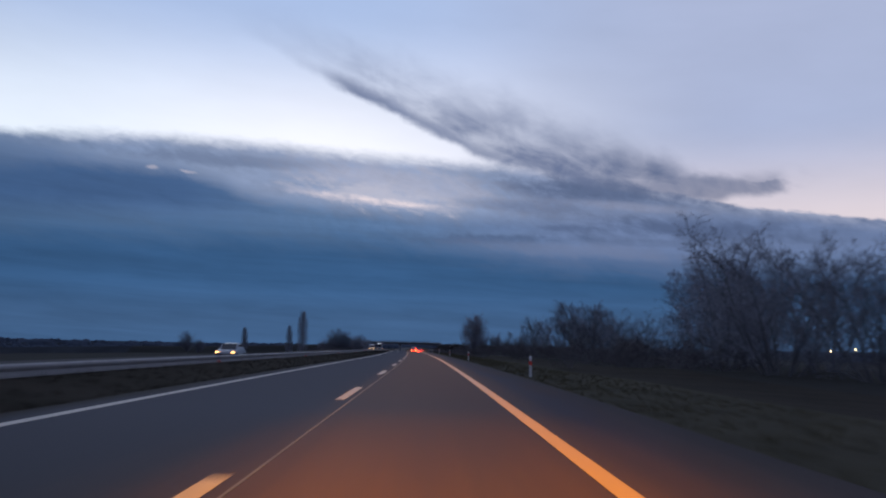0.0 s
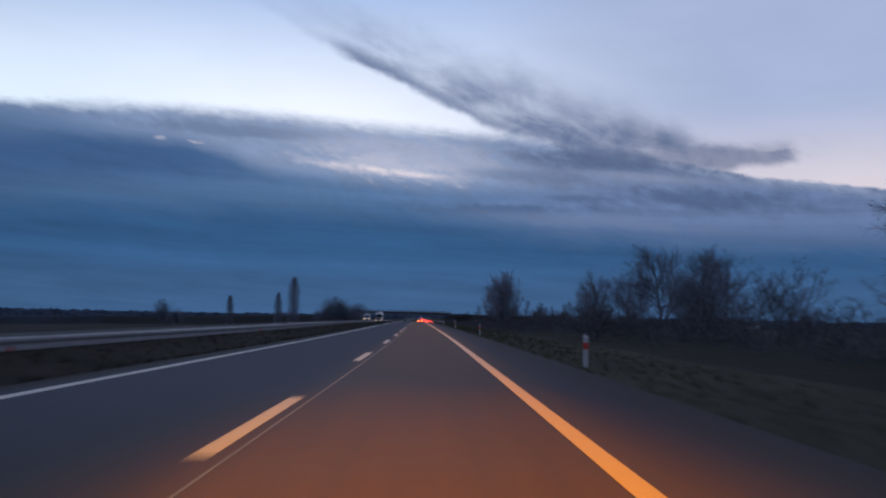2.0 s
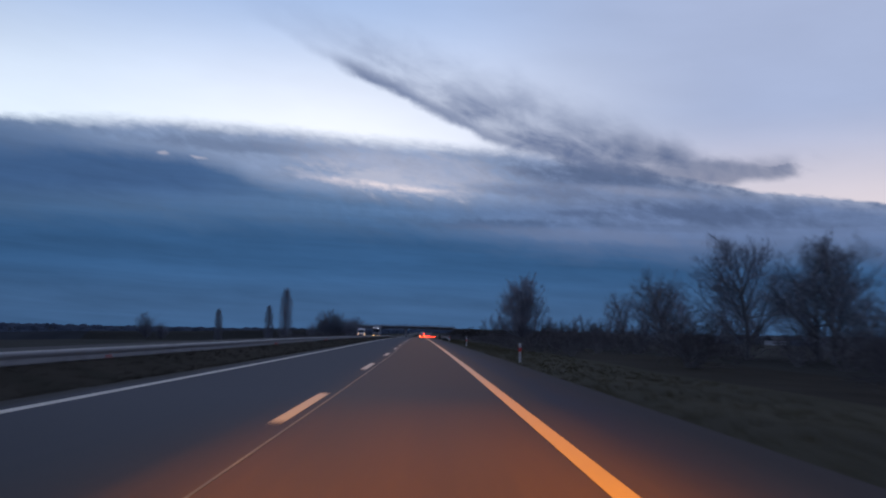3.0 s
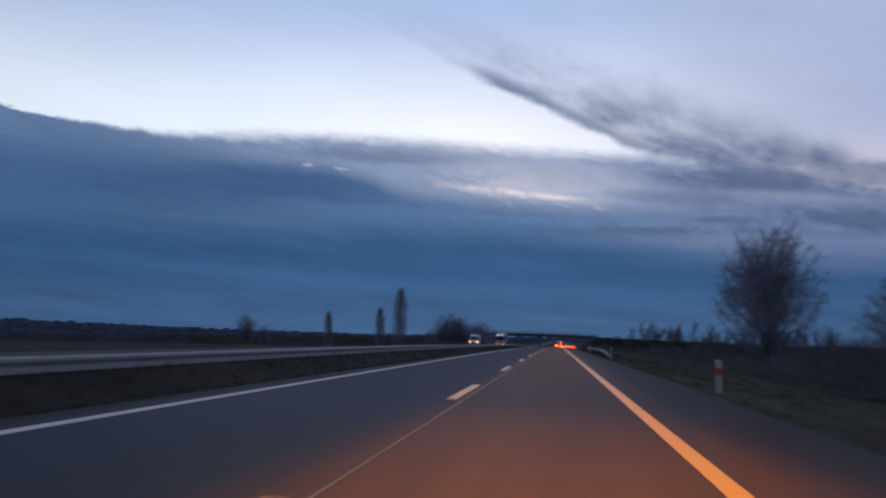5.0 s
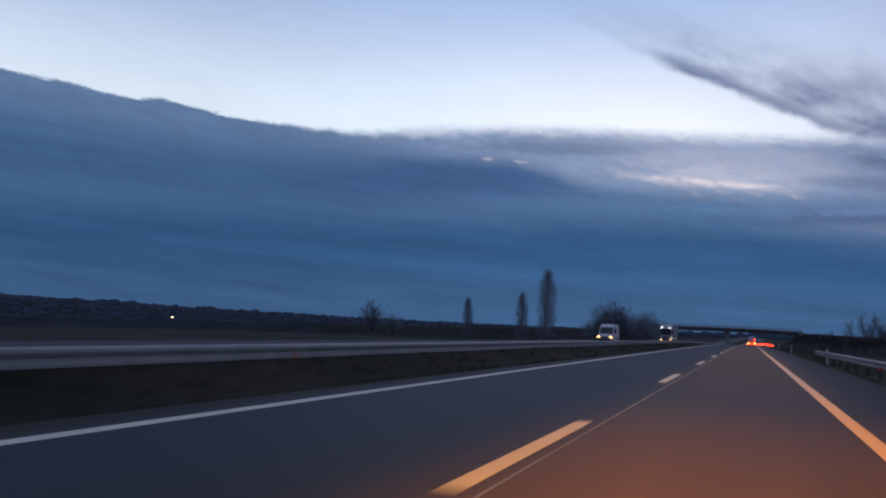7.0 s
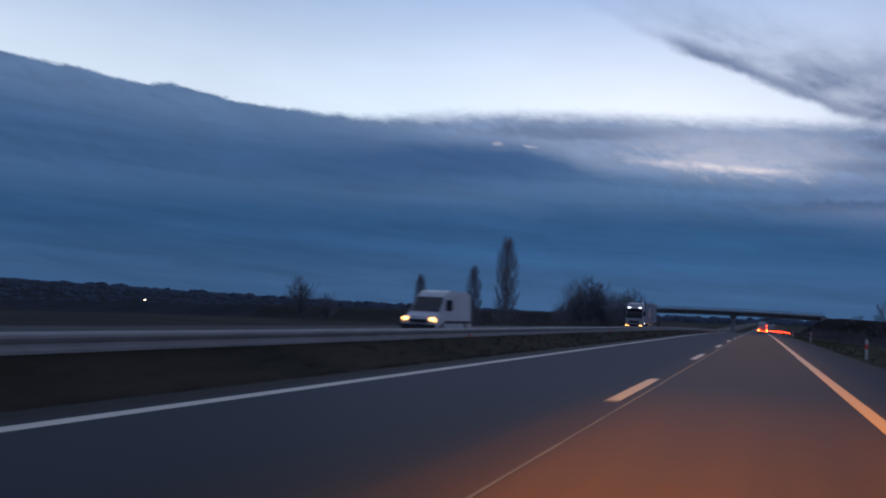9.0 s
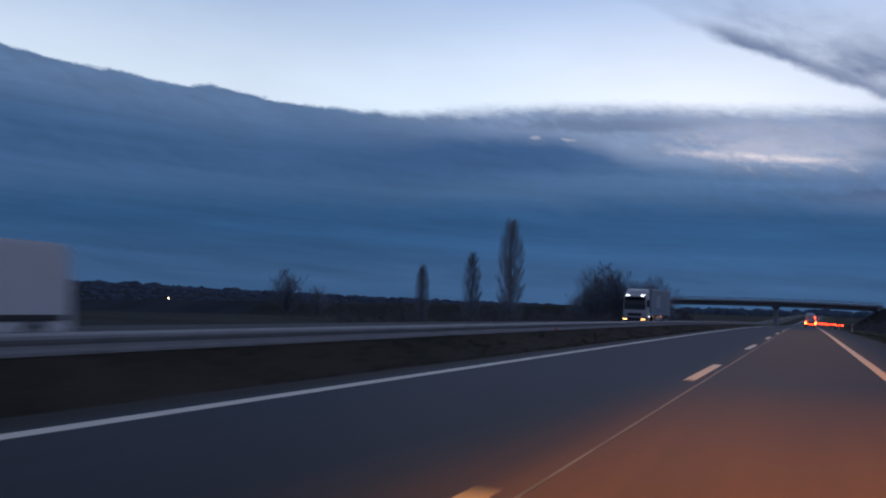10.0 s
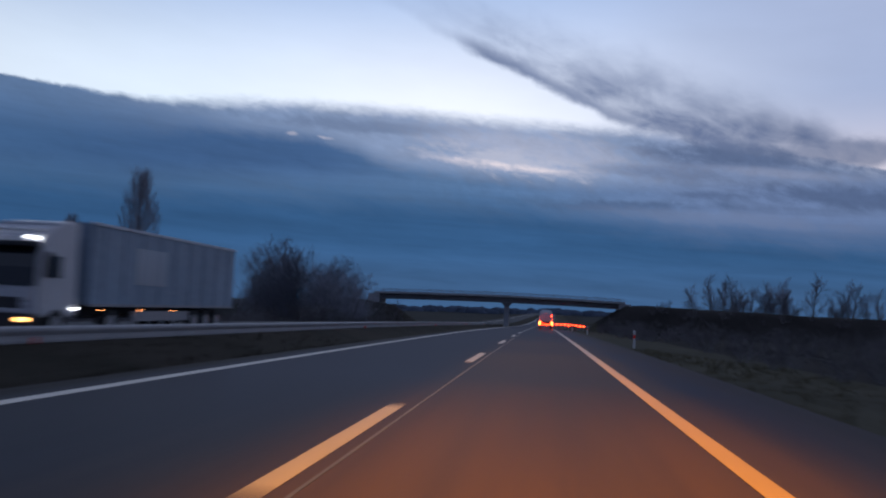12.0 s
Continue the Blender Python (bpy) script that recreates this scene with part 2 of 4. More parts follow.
# overhead and behind the night is further on
away = M("MAXIMUM", ss(EL, 22.0, 55.0), ss(M("ABSOLUTE", M("ADD", AZ, 8.0)), 48.0, 120.0))
night = gain(mixc(ss(EL, 5.0, 70.0), lin(84, 98, 134), lin(132, 146, 182)), M("MULTIPLY_ADD", n_big, 0.25, 1.0))
sky = mixc(away, sky, night)

# ground colour below the horizon
sky = mixc(ss(EL, -1.5, -0.2), lin(34, 36, 46), sky)
bg = WT.nodes.new("ShaderNodeBackground")
WT.links.new(sky, bg.inputs[0])
bg.inputs[1].default_value = 1.0
out = WT.nodes.new("ShaderNodeOutputWorld")
WT.links.new(bg.outputs[0], out.inputs[0])

# the last light, spread wide behind the gap in the cloud
sun = bpy.data.lights.new("sun", "SUN")
sun.energy, sun.angle, sun.color = 0.05, radians(40), (1.0, 0.93, 0.92)
new("sun", sun).matrix_world = look((0, 0, 0), (0.2, -1.0, -0.42))

# ---------------------------------------------------------------- materials


def grazing_gloss(t, p, power, tint, rough, amount=None, boost=1.0):
    """Lay a low-angle gloss over p, boosted so headlamp amber fades with distance."""
    facing = t.nodes.new("ShaderNodeLayerWeight")
    facing.inputs["Blend"].default_value = 0.5
    rise = t.nodes.new("ShaderNodeMath")
    rise.operation = "POWER"
    rise.inputs[1].default_value = power
    t.links.new(facing.outputs["Facing"], rise.inputs[0])
    gloss = t.nodes.new("ShaderNodeBsdfGlossy")
    gloss.inputs["Color"].default_value = (*tint, 1)
    gloss.inputs["Roughness"].default_value = rough
    both = t.nodes.new("ShaderNodeMixShader")
    share = t.nodes.new("ShaderNodeMath")
    share.operation, share.use_clamp = "MULTIPLY", True
    share.inputs[1].default_value = boost
    t.links.new(rise.outputs[0], share.inputs[0])
    if amount:
        less = share
        share = t.nodes.new("ShaderNodeMath")
        share.operation = "MULTIPLY"
        t.links.new(less.outputs[0], share.inputs[0])
        t.links.new(amount, share.inputs[1])
    t.links.new(share.outputs[0], both.inputs[0])
    t.links.new(p.outputs[0], both.inputs[1])
    t.links.new(gloss.outputs[0], both.inputs[2])
    t.links.new(both.outputs[0], t.nodes["Material Output"].inputs["Surface"])


def material(name, base, rough=0.8, spread=0.25, scale=1.0, bump=0.0, fine=12.0, metal=0.0, tint=None, random=0.0, emit=None, power=0.0, spec=0.5, gloss=None):
    """A node material with stains at two scales, a fine relief and a change from object to object."""
    m = bpy.data.materials.new(name)
    m.use_nodes = True
    t = m.node_tree
    p = t.nodes["Principled BSDF"]
    p.inputs["Roughness"].default_value = rough
    p.inputs["Metallic"].default_value = metal
    p.inputs["Specular IOR Level"].default_value = spec
    co = t.nodes.new("ShaderNodeTexCoord")
    big, small = t.nodes.new("ShaderNodeTexNoise"), t.nodes.new("ShaderNodeTexNoise")
    for n, s, d in ((big, scale, 3), (small, scale * fine, 5)):
        n.inputs["Scale"].default_value, n.inputs["Detail"].default_value = s, d
        t.links.new(co.outputs["Object"], n.inputs["Vector"])
    mixn = t.nodes.new("ShaderNodeMath")
    mixn.operation = "MULTIPLY_ADD"
    mixn.inputs[1].default_value = 0.5
    half = t.nodes.new("ShaderNodeMath")
    half.operation = "MULTIPLY"
    half.inputs[1].default_value = 0.5
    t.links.new(small.outputs[0], half.inputs[0])
    t.links.new(big.outputs[0], mixn.inputs[0])
    t.links.new(half.outputs[0], mixn.inputs[2])
    ramp = t.nodes.new("ShaderNodeValToRGB")
    tint = tint or base
    ramp.color_ramp.elements[0].position, ramp.color_ramp.elements[1].position = 0.32, 0.68
    ramp.color_ramp.elements[0].color = tuple(c * (1 - spread) for c in tint) + (1,)
    ramp.color_ramp.elements[1].color = tuple(min(1, c * (1 + spread)) for c in base) + (1,)
    t.links.new(mixn.outputs[0], ramp.inputs[0])
    col = ramp.outputs[0]
    if random:
        info = t.nodes.new("ShaderNodeObjectInfo")
        hsv = t.nodes.new("ShaderNodeHueSaturation")
        val = t.nodes.new("ShaderNodeMath")
        val.operation = "MULTIPLY_ADD"
        val.inputs[1].default_value, val.inputs[2].default_value = 2 * random, 1 - random
        t.links.new(info.outputs["Random"], val.inputs[0])
        t.links.new(val.outputs[0], hsv.inputs["Value"])
        t.links.new(col, hsv.inputs["Color"])
        col = hsv.outputs[0]
    t.links.new(col, p.inputs["Base Color"])
    if bump:
        b = t.nodes.new("ShaderNodeBump")
        b.inputs["Strength"].default_value = bump
        b.inputs["Distance"].default_value = 0.02
        t.links.new(small.outputs[0], b.inputs["Height"])
        t.links.new(b.outputs[0], p.inputs["Normal"])
    if gloss:
        grazing_gloss(t, p, 12.0, gloss, 0.32, boost=1.6)
    if emit:
        p.inputs["Emission Color"].default_value = (*emit, 1)
        p.inputs["Emission Strength"].default_value = power
    return m


ASPHALT_OLD = material("asphalt_old", (0.050, 0.050, 0.056), 0.85, 0.25, 0.22, 0.5, 70, spec=0.14)


def road_surface():
    """Asphalt laid in lanes: headlamp amber in the driving lane's colour, wheel tracks and long streaks along the road.
    """
    m = bpy.data.materials.new("asphalt_lanes")
    m.use_nodes = True
    t = m.node_tree
    p = t.nodes["Principled BSDF"]

    def node(kind, **inputs):
        n = t.nodes.new(kind)
        for key, value in inputs.items():
            sock = n.inputs[key]
            if isinstance(value, bpy.types.NodeSocket):
                t.links.new(value, sock)
            else:
                sock.default_value = value
        return n

    def num(op, a, b=0.0, c=0.0):
        n = t.nodes.new("ShaderNodeMath")
        n.operation = op
        for sock, value in zip(n.inputs, (a, b, c)):
            if isinstance(value, bpy.types.NodeSocket):
                t.links.new(value, sock)
            else:
                sock.default_value = value
        return n.outputs[0]

    def step(x, a, b):
        n = t.nodes.new("ShaderNodeMapRange")
        n.interpolation_type = "SMOOTHSTEP"
        t.links.new(x, n.inputs[0])
        n.inputs[1].default_value, n.inputs[2].default_value = a, b
        return n.outputs[0]

    def blend(f, a, b, how="MIX"):
        n = t.nodes.new("ShaderNodeMix")
        n.data_type, n.blend_type = "RGBA", how
        for i, value in ((0, f), (6, a), (7, b)):
            if isinstance(value, bpy.types.NodeSocket):
                t.links.new(value, n.inputs[i])
            else:
                n.inputs[i].default_value = value
        return n.outputs[2]

    uv = t.nodes.new("ShaderNodeUVMap")
    uv.uv_map = "lane"
    sp = node("ShaderNodeSeparateXYZ", Vector=uv.outputs[0])
    across, along = sp.outputs[0], sp.outputs[1]

    def grain(ku, ks, detail, seed):
        v = t.nodes.new("ShaderNodeCombineXYZ")
        t.links.new(num("MULTIPLY", across, ku), v.inputs[0])
        t.links.new(num("MULTIPLY", along, ks), v.inputs[1])
        v.inputs[2].default_value = seed
        n = node("ShaderNodeTexNoise", Vector=v.outputs[0], Scale=1.0, Detail=detail)
        return n.outputs[0]

    streak, patch, fine, stone = grain(2.2, 0.04, 4, 1), grain(0.5, 0.10, 4, 2), grain(9, 5, 4, 3), grain(80, 80, 2, 4)
    # Amber headlamp light is painted into the lane and shoulder base colours.
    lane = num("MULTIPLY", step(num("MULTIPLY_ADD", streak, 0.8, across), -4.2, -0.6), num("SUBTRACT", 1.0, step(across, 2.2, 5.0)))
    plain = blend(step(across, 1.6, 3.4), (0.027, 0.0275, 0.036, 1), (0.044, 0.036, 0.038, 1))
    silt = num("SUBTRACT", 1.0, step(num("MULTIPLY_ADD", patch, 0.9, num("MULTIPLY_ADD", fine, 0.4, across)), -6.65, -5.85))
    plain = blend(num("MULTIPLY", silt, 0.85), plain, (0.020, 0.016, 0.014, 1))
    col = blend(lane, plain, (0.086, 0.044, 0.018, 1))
    wheel_track = num("SUBTRACT", 1.0, step(num("ABSOLUTE", num("SUBTRACT", num("ABSOLUTE", num("ADD", across, 0.1)), 0.85)), 0.15, 0.55))
    col = blend(num("MULTIPLY", wheel_track, 0.12), col, (0.06, 0.045, 0.04, 1))
    value = num("MULTIPLY_ADD", streak, 0.75, num("MULTIPLY_ADD", patch, 0.85, num("MULTIPLY_ADD", fine, 0.4, num("MULTIPLY_ADD", stone, 0.35, -0.17))))
    grey = t.nodes.new("ShaderNodeCombineXYZ")
    for i in range(3):
        t.links.new(value, grey.inputs[i])
    col = blend(1.0, col, grey.outputs[0], "MULTIPLY")
    t.links.new(col, p.inputs["Base Color"])
    t.links.new(num("MULTIPLY_ADD", patch, 0.14, num("MULTIPLY_ADD", streak, 0.08, 0.64)), p.inputs["Roughness"])
    p.inputs["Specular IOR Level"].default_value = 0.05
    bump = node("ShaderNodeBump", Strength=0.5, Distance=0.008, Height=num("MULTIPLY_ADD", stone, 0.6, fine))
    t.links.new(bump.outputs[0], p.inputs["Normal"])
    grazing_gloss(t, p, 9.0, (0.090, 0.094, 0.116), 0.28, num("MULTIPLY", num("MULTIPLY_ADD", silt, -0.8, 1.0), num("SUBTRACT", 1.0, num("MULTIPLY", step(num("MULTIPLY_ADD", patch, 1.2, across), 3.4, 5.2), 0.75))), boost=2.0)
    return m


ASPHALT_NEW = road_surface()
SEAM = material("joint_seal", (0.105, 0.098, 0.098), 0.8, 0.5, 0.8, fine=6.0, spec=0.1, gloss=(0.26, 0.235, 0.235))
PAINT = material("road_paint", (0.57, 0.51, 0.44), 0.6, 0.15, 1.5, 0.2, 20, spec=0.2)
# Lit copies of road_paint: headlamp amber is put into their colour.
PAINT_HEADLIT = material("headlamp_tinted_road_paint", (0.43, 0.25, 0.055), 0.8, 0.08, 1.5, 0.2, 20, spec=0.03, gloss=(0.44, 0.38, 0.36))
PAINT_DASH = material("headlamp_tinted_dash_paint", (0.52, 0.37, 0.17), 0.8, 0.10, 1.5, 0.2, 20, spec=0.03, gloss=(0.46, 0.43, 0.42))
GRASS = material("winter_grass", (0.032, 0.026, 0.021), 0.95, 0.4, 0.25, 0.8, 40, tint=(0.020, 0.021, 0.014), spec=0.05)
BLADE = material("grass_blades", (0.115, 0.096, 0.056), 0.9, 0.3, 0.6, 0.0, 9, tint=(0.085, 0.078, 0.046), spec=0.05)
SOIL = material("winter_crop_field", (0.037, 0.037, 0.034), 0.95, 0.35, 0.02, 0.5, 60, tint=(0.028, 0.028, 0.027), spec=0.03)
GALV = material("galvanised_steel", (0.27, 0.27, 0.285), 0.6, 0.2, 1.2, 0.1, 14, metal=0.2)
RAIL_POST = material("dark_steel", (0.075, 0.072, 0.072), 0.8, 0.3, 2.0, 0.1, 10)
WHITE_PLASTIC = material("post_plastic", (0.72, 0.70, 0.68), 0.5, 0.12, 4.0, random=0.12)
BLACK_PLASTIC = material("black_plastic", (0.025, 0.025, 0.028), 0.5, 0.2, 5.0)
RED_REFLECTOR = material("red_reflector", (1.0, 0.045, 0.018), 0.35, 0.05, 9.0)
BARK = material("bark", (0.17, 0.165, 0.17), 0.95, 0.3, 1.0, 0.5, 10, random=0.15)
TWIG = material("twigs", (0.25, 0.255, 0.29), 0.95, 0.25, 0.6, random=0.2)
CONCRETE = material("bridge_concrete", (0.33, 0.335, 0.345), 0.85, 0.2, 0.3, 0.3, 30)
BRUSH = material("brush_twigs", (0.110, 0.098, 0.100), 0.95, 0.25, 0.6, random=0.2)
GROVE_TWIG = material("grove_twigs", (0.22, 0.225, 0.26), 0.95, 0.25, 0.6, random=0.2)
# Blue distance haze is put into the woods' base colour.
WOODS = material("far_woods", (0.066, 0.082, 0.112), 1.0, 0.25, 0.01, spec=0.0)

# ---------------------------------------------------------------- the line of the road
STEP = 2.0
S_GRID = np.arange(-400.0, 3600.0, STEP)
KNOTS = (0, 52, 104, 156, 208, 260, 312, 364, 416, 468)
BEND = (1.119, 1.214, 1.869, 0.402, -0.473, -0.078, -0.058, -0.317, -0.431, -0.367)
CREST = (-0.985, -0.184, 0.214, -0.013, -0.378, -0.184, -0.020, -0.446, -0.740, -0.501)
turn = np.interp(S_GRID, (-30,) + KNOTS + (1400,), (0,) + BEND + (0,)) * 1e-4
sag = np.interp(S_GRID, (-60,) + KNOTS + (560, 640, 760, 900), (0,) + CREST + (0.2, 0.9, 0.6, 0)) * 1e-4
TH = np.cumsum(turn) * STEP
TH -= np.interp(0, S_GRID, TH)
GRADE = np.cumsum(sag) * STEP
GRADE -= np.interp(0, S_GRID, GRADE)
RX = np.cumsum(-np.sin(TH)) * STEP
RY = np.cumsum(np.cos(TH)) * STEP
RZ = np.cumsum(GRADE) * STEP
RX -= np.interp(0, S_GRID, RX)
RY -= np.interp(0, S_GRID, RY)
RZ -= np.interp(0, S_GRID, RZ)


def at(u, s, z=0.0):
    """The place u metres right of the line, s metres along it, z over the road."""
    th = np.interp(s, S_GRID, TH)
    return Vector((np.interp(s, S_GRID, RX) + u * math.cos(th), np.interp(s, S_GRID, RY) + u * math.sin(th), np.interp(s, S_GRID, RZ) + z))


def heading(s):
    return math.degrees(np.interp(s, S_GRID, TH))


def place(u, s, z=0.0, turned=0.0, scale=1.0):
    p = at(u, s, z)
    return pose(p.x, p.y, p.z, 0, 0, heading(s) + turned) @ Matrix.Diagonal((scale, scale, scale, 1))


def mesh_object(name, verts, faces, mat, parent=None, smooth=False):
    me = bpy.data.meshes.new(name)
    me.from_pydata([tuple(v) for v in verts], [], faces)
    me.update()
    me.materials.append(mat)
    if smooth:
        for p in me.polygons:
            p.use_smooth = True
    ob = new(name, me)
    ob.parent = parent
    return ob


def sweep(name, section, s0, s1, step, mat, parent=None, closed=True, smooth=False):
    """A section of (u, z) points carried along the road."""
    n = max(1, int(round((s1 - s0) / step)))
    verts, faces, k = [], [], len(section)
    for i in range(n + 1):
        s = s0 + (s1 - s0) * i / n
        verts += [at(u, s, z) for u, z in section]
    for i in range(n):
        for j in range(k if closed else k - 1):
            a, b = i * k + j, i * k + (j + 1) % k
            faces.append((a, b, b + k, a + k))
    if closed:
        faces += [tuple(range(k)), tuple(n * k + j for j in reversed(range(k)))]
    return mesh_object(name, verts, faces, mat, parent, smooth)


def part(name, bm, mat, parent, label=""):
    me = bpy.data.meshes.new(name)
    bm.normal_update()
    bm.to_mesh(me)
    bm.free()
    me.materials.append(mat)
    ob = new(name, me)
    ob.parent = parent
    return tagged(ob, label)


def thing(name, label, category, group="", kind=""):
    return tagged(new(name), label, category, group, kind)


def box(bm, x0, x1, y0, y1, z0, z1, bevel=0.0):
    r = bmesh.ops.create_cube(bm, size=1.0)
    vs = r["verts"]
    for v in vs:
        v.co = Vector(((x0 + x1) / 2 + v.co.x * (x1 - x0), (y0 + y1) / 2 + v.co.y * (y1 - y0), (z0 + z1) / 2 + v.co.z * (z1 - z0)))
    if bevel:
        es = list({e for v in vs for e in v.link_edges})
        bmesh.ops.bevel(bm, geom=es, offset=bevel, segments=2, affect="EDGES")
    return bm


def boxed(x0, x1, y0, y1, z0, z1, bevel=0.0):
    return box(bmesh.new(), x0, x1, y0, y1, z0, z1, bevel)


# ---------------------------------------------------------------- ground and road
EDGE_L, DASH_U, EDGE_R, SEAM_U = -6.54, -2.05, 1.90, -1.77
ROAD_L, ROAD_R = -7.5, 4.5
FAR_R, FAR_L = -13.7, -26.8
RAIL_U = -12.9
BRIDGE_S = 590.0


def lie(u, s):
    """The ground's height over the road at u, s."""
    pts = ((-3000, -9), (-600, -9), (-300, -6), (-70, -3.0), (-40, -1.9), (-31, -1.2), (-28, -0.24), (FAR_L + 0.5, -0.28), (FAR_R + 0.2, -0.28), (-13.05, 0.10), (-12.5, 0.06), (-10.3, -0.50), (-8.6, -0.30), (ROAD_L + 0.15, -0.10),
           (ROAD_R - 0.15, -0.10), (5.4, -0.06), (6.2, -0.12), (9.5, -0.42), (14, -0.65), (40, -1.0), (3000, -5))
    z = float(np.interp(u, [p[0] for p in pts], [p[1] for p in pts]))
    off = max(0.0, u - 6, -u - 28)
    z += min(1.0, off / 12) * 0.45 * noise.noise(Vector((u * 0.06, s * 0.035, 0)))
    z += min(1.0, off / 120) * 1.6 * noise.noise(Vector((u * 0.006, s * 0.005, 3)))
    z += 29 * max(0.0, min(1.0, (-u - 700) / 530)) * max(0.0, 1 - abs(s - 900) / 1500)
    # the banks that carry the crossing road
    rise = max(0.0, min(1.0, (u - 9.5) / 11), min(1.0, (-u - 32) / 10)) * max(0.0, min(1.0, (19 - abs(s - BRIDGE_S)) / 13))
    z += 7.2 * rise * max(0.0, min(1.0, (620 - abs(u)) / 560))
    return z


us = sorted({-3000, -2200, -1600, -1200, -900, -700, -560, -440, -340, -260, -200, -150, -110, -85, -70, -58, -48, -40, -35, -31, -29, -28, FAR_L + 0.5, -20, FAR_R + 0.2, -13.05, -12.5, -11.5, -10.4, -9.5, -8.6,
             ROAD_L + 0.15, -2, ROAD_R - 0.15, 5.0, 5.4, 5.8, 6.2, 7, 8, 9.5, 11, 13, 16, 20, 25, 31, 40, 50, 64, 80, 105, 140, 190, 260, 360, 520, 760, 1100, 1600, 2200, 3000})
sl = list(np.arange(-390, 702, 4.0)) + list(np.arange(706, 1500, 25.0)) + list(np.arange(1500, 3590, 90.0))
gv = [at(u, s, lie(u, s)) for s in sl for u in us]
gf = [(i * len(us) + j, i * len(us) + j + 1, (i + 1) * len(us) + j + 1, (i + 1) * len(us) + j) for i in range(len(sl) - 1) for j in range(len(us) - 1)]
ground = tagged(mesh_object("ground", gv, gf, GRASS, smooth=True), "dark winter grass and bare fields beside the motorway", "ground", kind="structure")
ground.data.materials.append(SOIL)
# Bluish base colour: some distance haze is painted in.
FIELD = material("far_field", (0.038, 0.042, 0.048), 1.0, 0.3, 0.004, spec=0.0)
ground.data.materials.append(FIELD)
VERGE = material("verge_grass", (0.056, 0.050, 0.034), 0.95, 0.3, 0.12, 0.25, 60, tint=(0.044, 0.041, 0.029), spec=0.05)
SCRUB = material("scrub_floor", (0.033, 0.030, 0.029), 0.95, 0.4, 0.08, 0.6, 40, tint=(0.024, 0.022, 0.021), spec=0.02)
ground.data.materials.append(SCRUB)
ground.data.materials.append(VERGE)
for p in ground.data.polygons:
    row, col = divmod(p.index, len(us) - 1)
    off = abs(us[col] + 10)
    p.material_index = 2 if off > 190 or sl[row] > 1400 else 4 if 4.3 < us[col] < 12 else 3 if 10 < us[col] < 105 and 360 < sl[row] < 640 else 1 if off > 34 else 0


def slab(name, u0, u1, mat, label, s0=-60, s1=1500):
    ob = sweep(name, [(u0, -0.3), (u0 + 0.02, 0.0), (u1 - 0.02, 0.0), (u1, -0.3)], s0, s1, 6.0, mat)
    return tagged(ob, label, "road", kind="structure")


def unroll(ob, k, s0, s1, us_, n):
    """Lay the road's own lengths, across and along, on its surface."""
    uv = ob.data.uv_layers.new(name="lane")
    for lp in ob.data.loops:
        i, j = divmod(lp.vertex_index, k)
        uv.data[lp.index].uv = (us_[j], s0 + (s1 - s0) * i / n)


# unseen strip lamps added all along the lane for the camera car's amber headlamps
BEAM_Z, BEAM_LONG, BEAM_WIDE = 1.28, 18.0, 4.7


def headlamp_beam(strength):
    data = bpy.data.lights.new("headlamp_beam", "AREA")
    data.shape, data.size, data.size_y = "RECTANGLE", BEAM_WIDE, BEAM_LONG
    data.energy, data.color, data.spread = 560.0 * strength, (1.0, 0.41, 0.03), radians(112)
    return data


BEAM_FULL = headlamp_beam(1.0)
for k in range(26):
    ahead = BEAM_FULL if k < 24 else headlamp_beam(0.55 if k == 24 else 0.2)
    new("headlamp_beam", ahead).matrix_world = place(0.35, -27.0 + BEAM_LONG * (k + 0.5), BEAM_Z)

cross = [ROAD_L, ROAD_L + 0.02] + list(np.linspace(ROAD_L + 0.5, ROAD_R - 0.5, 12)) + [ROAD_R - 0.02, ROAD_R]
sect = [(u, -0.3 if i in (0, len(cross) - 1) else 0.0) for i, u in enumerate(cross)]
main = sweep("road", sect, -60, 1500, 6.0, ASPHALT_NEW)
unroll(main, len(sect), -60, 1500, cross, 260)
tagged(main, "worn asphalt carriageway, driving lane coloured with amber headlamp light", "road", kind="structure")
far_road = slab("road", FAR_L, FAR_R, ASPHALT_OLD, "grey asphalt carriageway of the oncoming traffic")
far_road.location.z = -0.12
tagged(sweep("trim", [(SEAM_U - 0.018, -0.05), (SEAM_U - 0.018, 0.004), (SEAM_U + 0.018, 0.004), (SEAM_U + 0.018, -0.05)], -60, 700, 6.0, SEAM),
       "thin pale sealed joint between two asphalt lanes", "road joint", kind="structure")


def line(u, w, s0, s1, mat, label):
    ob = sweep("road_line", [(u - w / 2, 0.001), (u - w / 2, 0.005), (u + w / 2, 0.005), (u + w / 2, 0.001)], s0, s1, 4.0 if s1 - s0 > 10 else 3.0, mat)
    return tagged(ob, label, "road marking", kind="structure")


line(EDGE_R, 0.25, -60, 1500, PAINT_HEADLIT, "solid edge line beside the hard shoulder, headlamp amber in its colour")
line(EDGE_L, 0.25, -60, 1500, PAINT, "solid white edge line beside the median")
line(-22.6, 0.25, -60, 1500, PAINT, "solid white outer edge line of the oncoming carriageway").location.z = -0.12
DASH0 = -17.35
k = -3
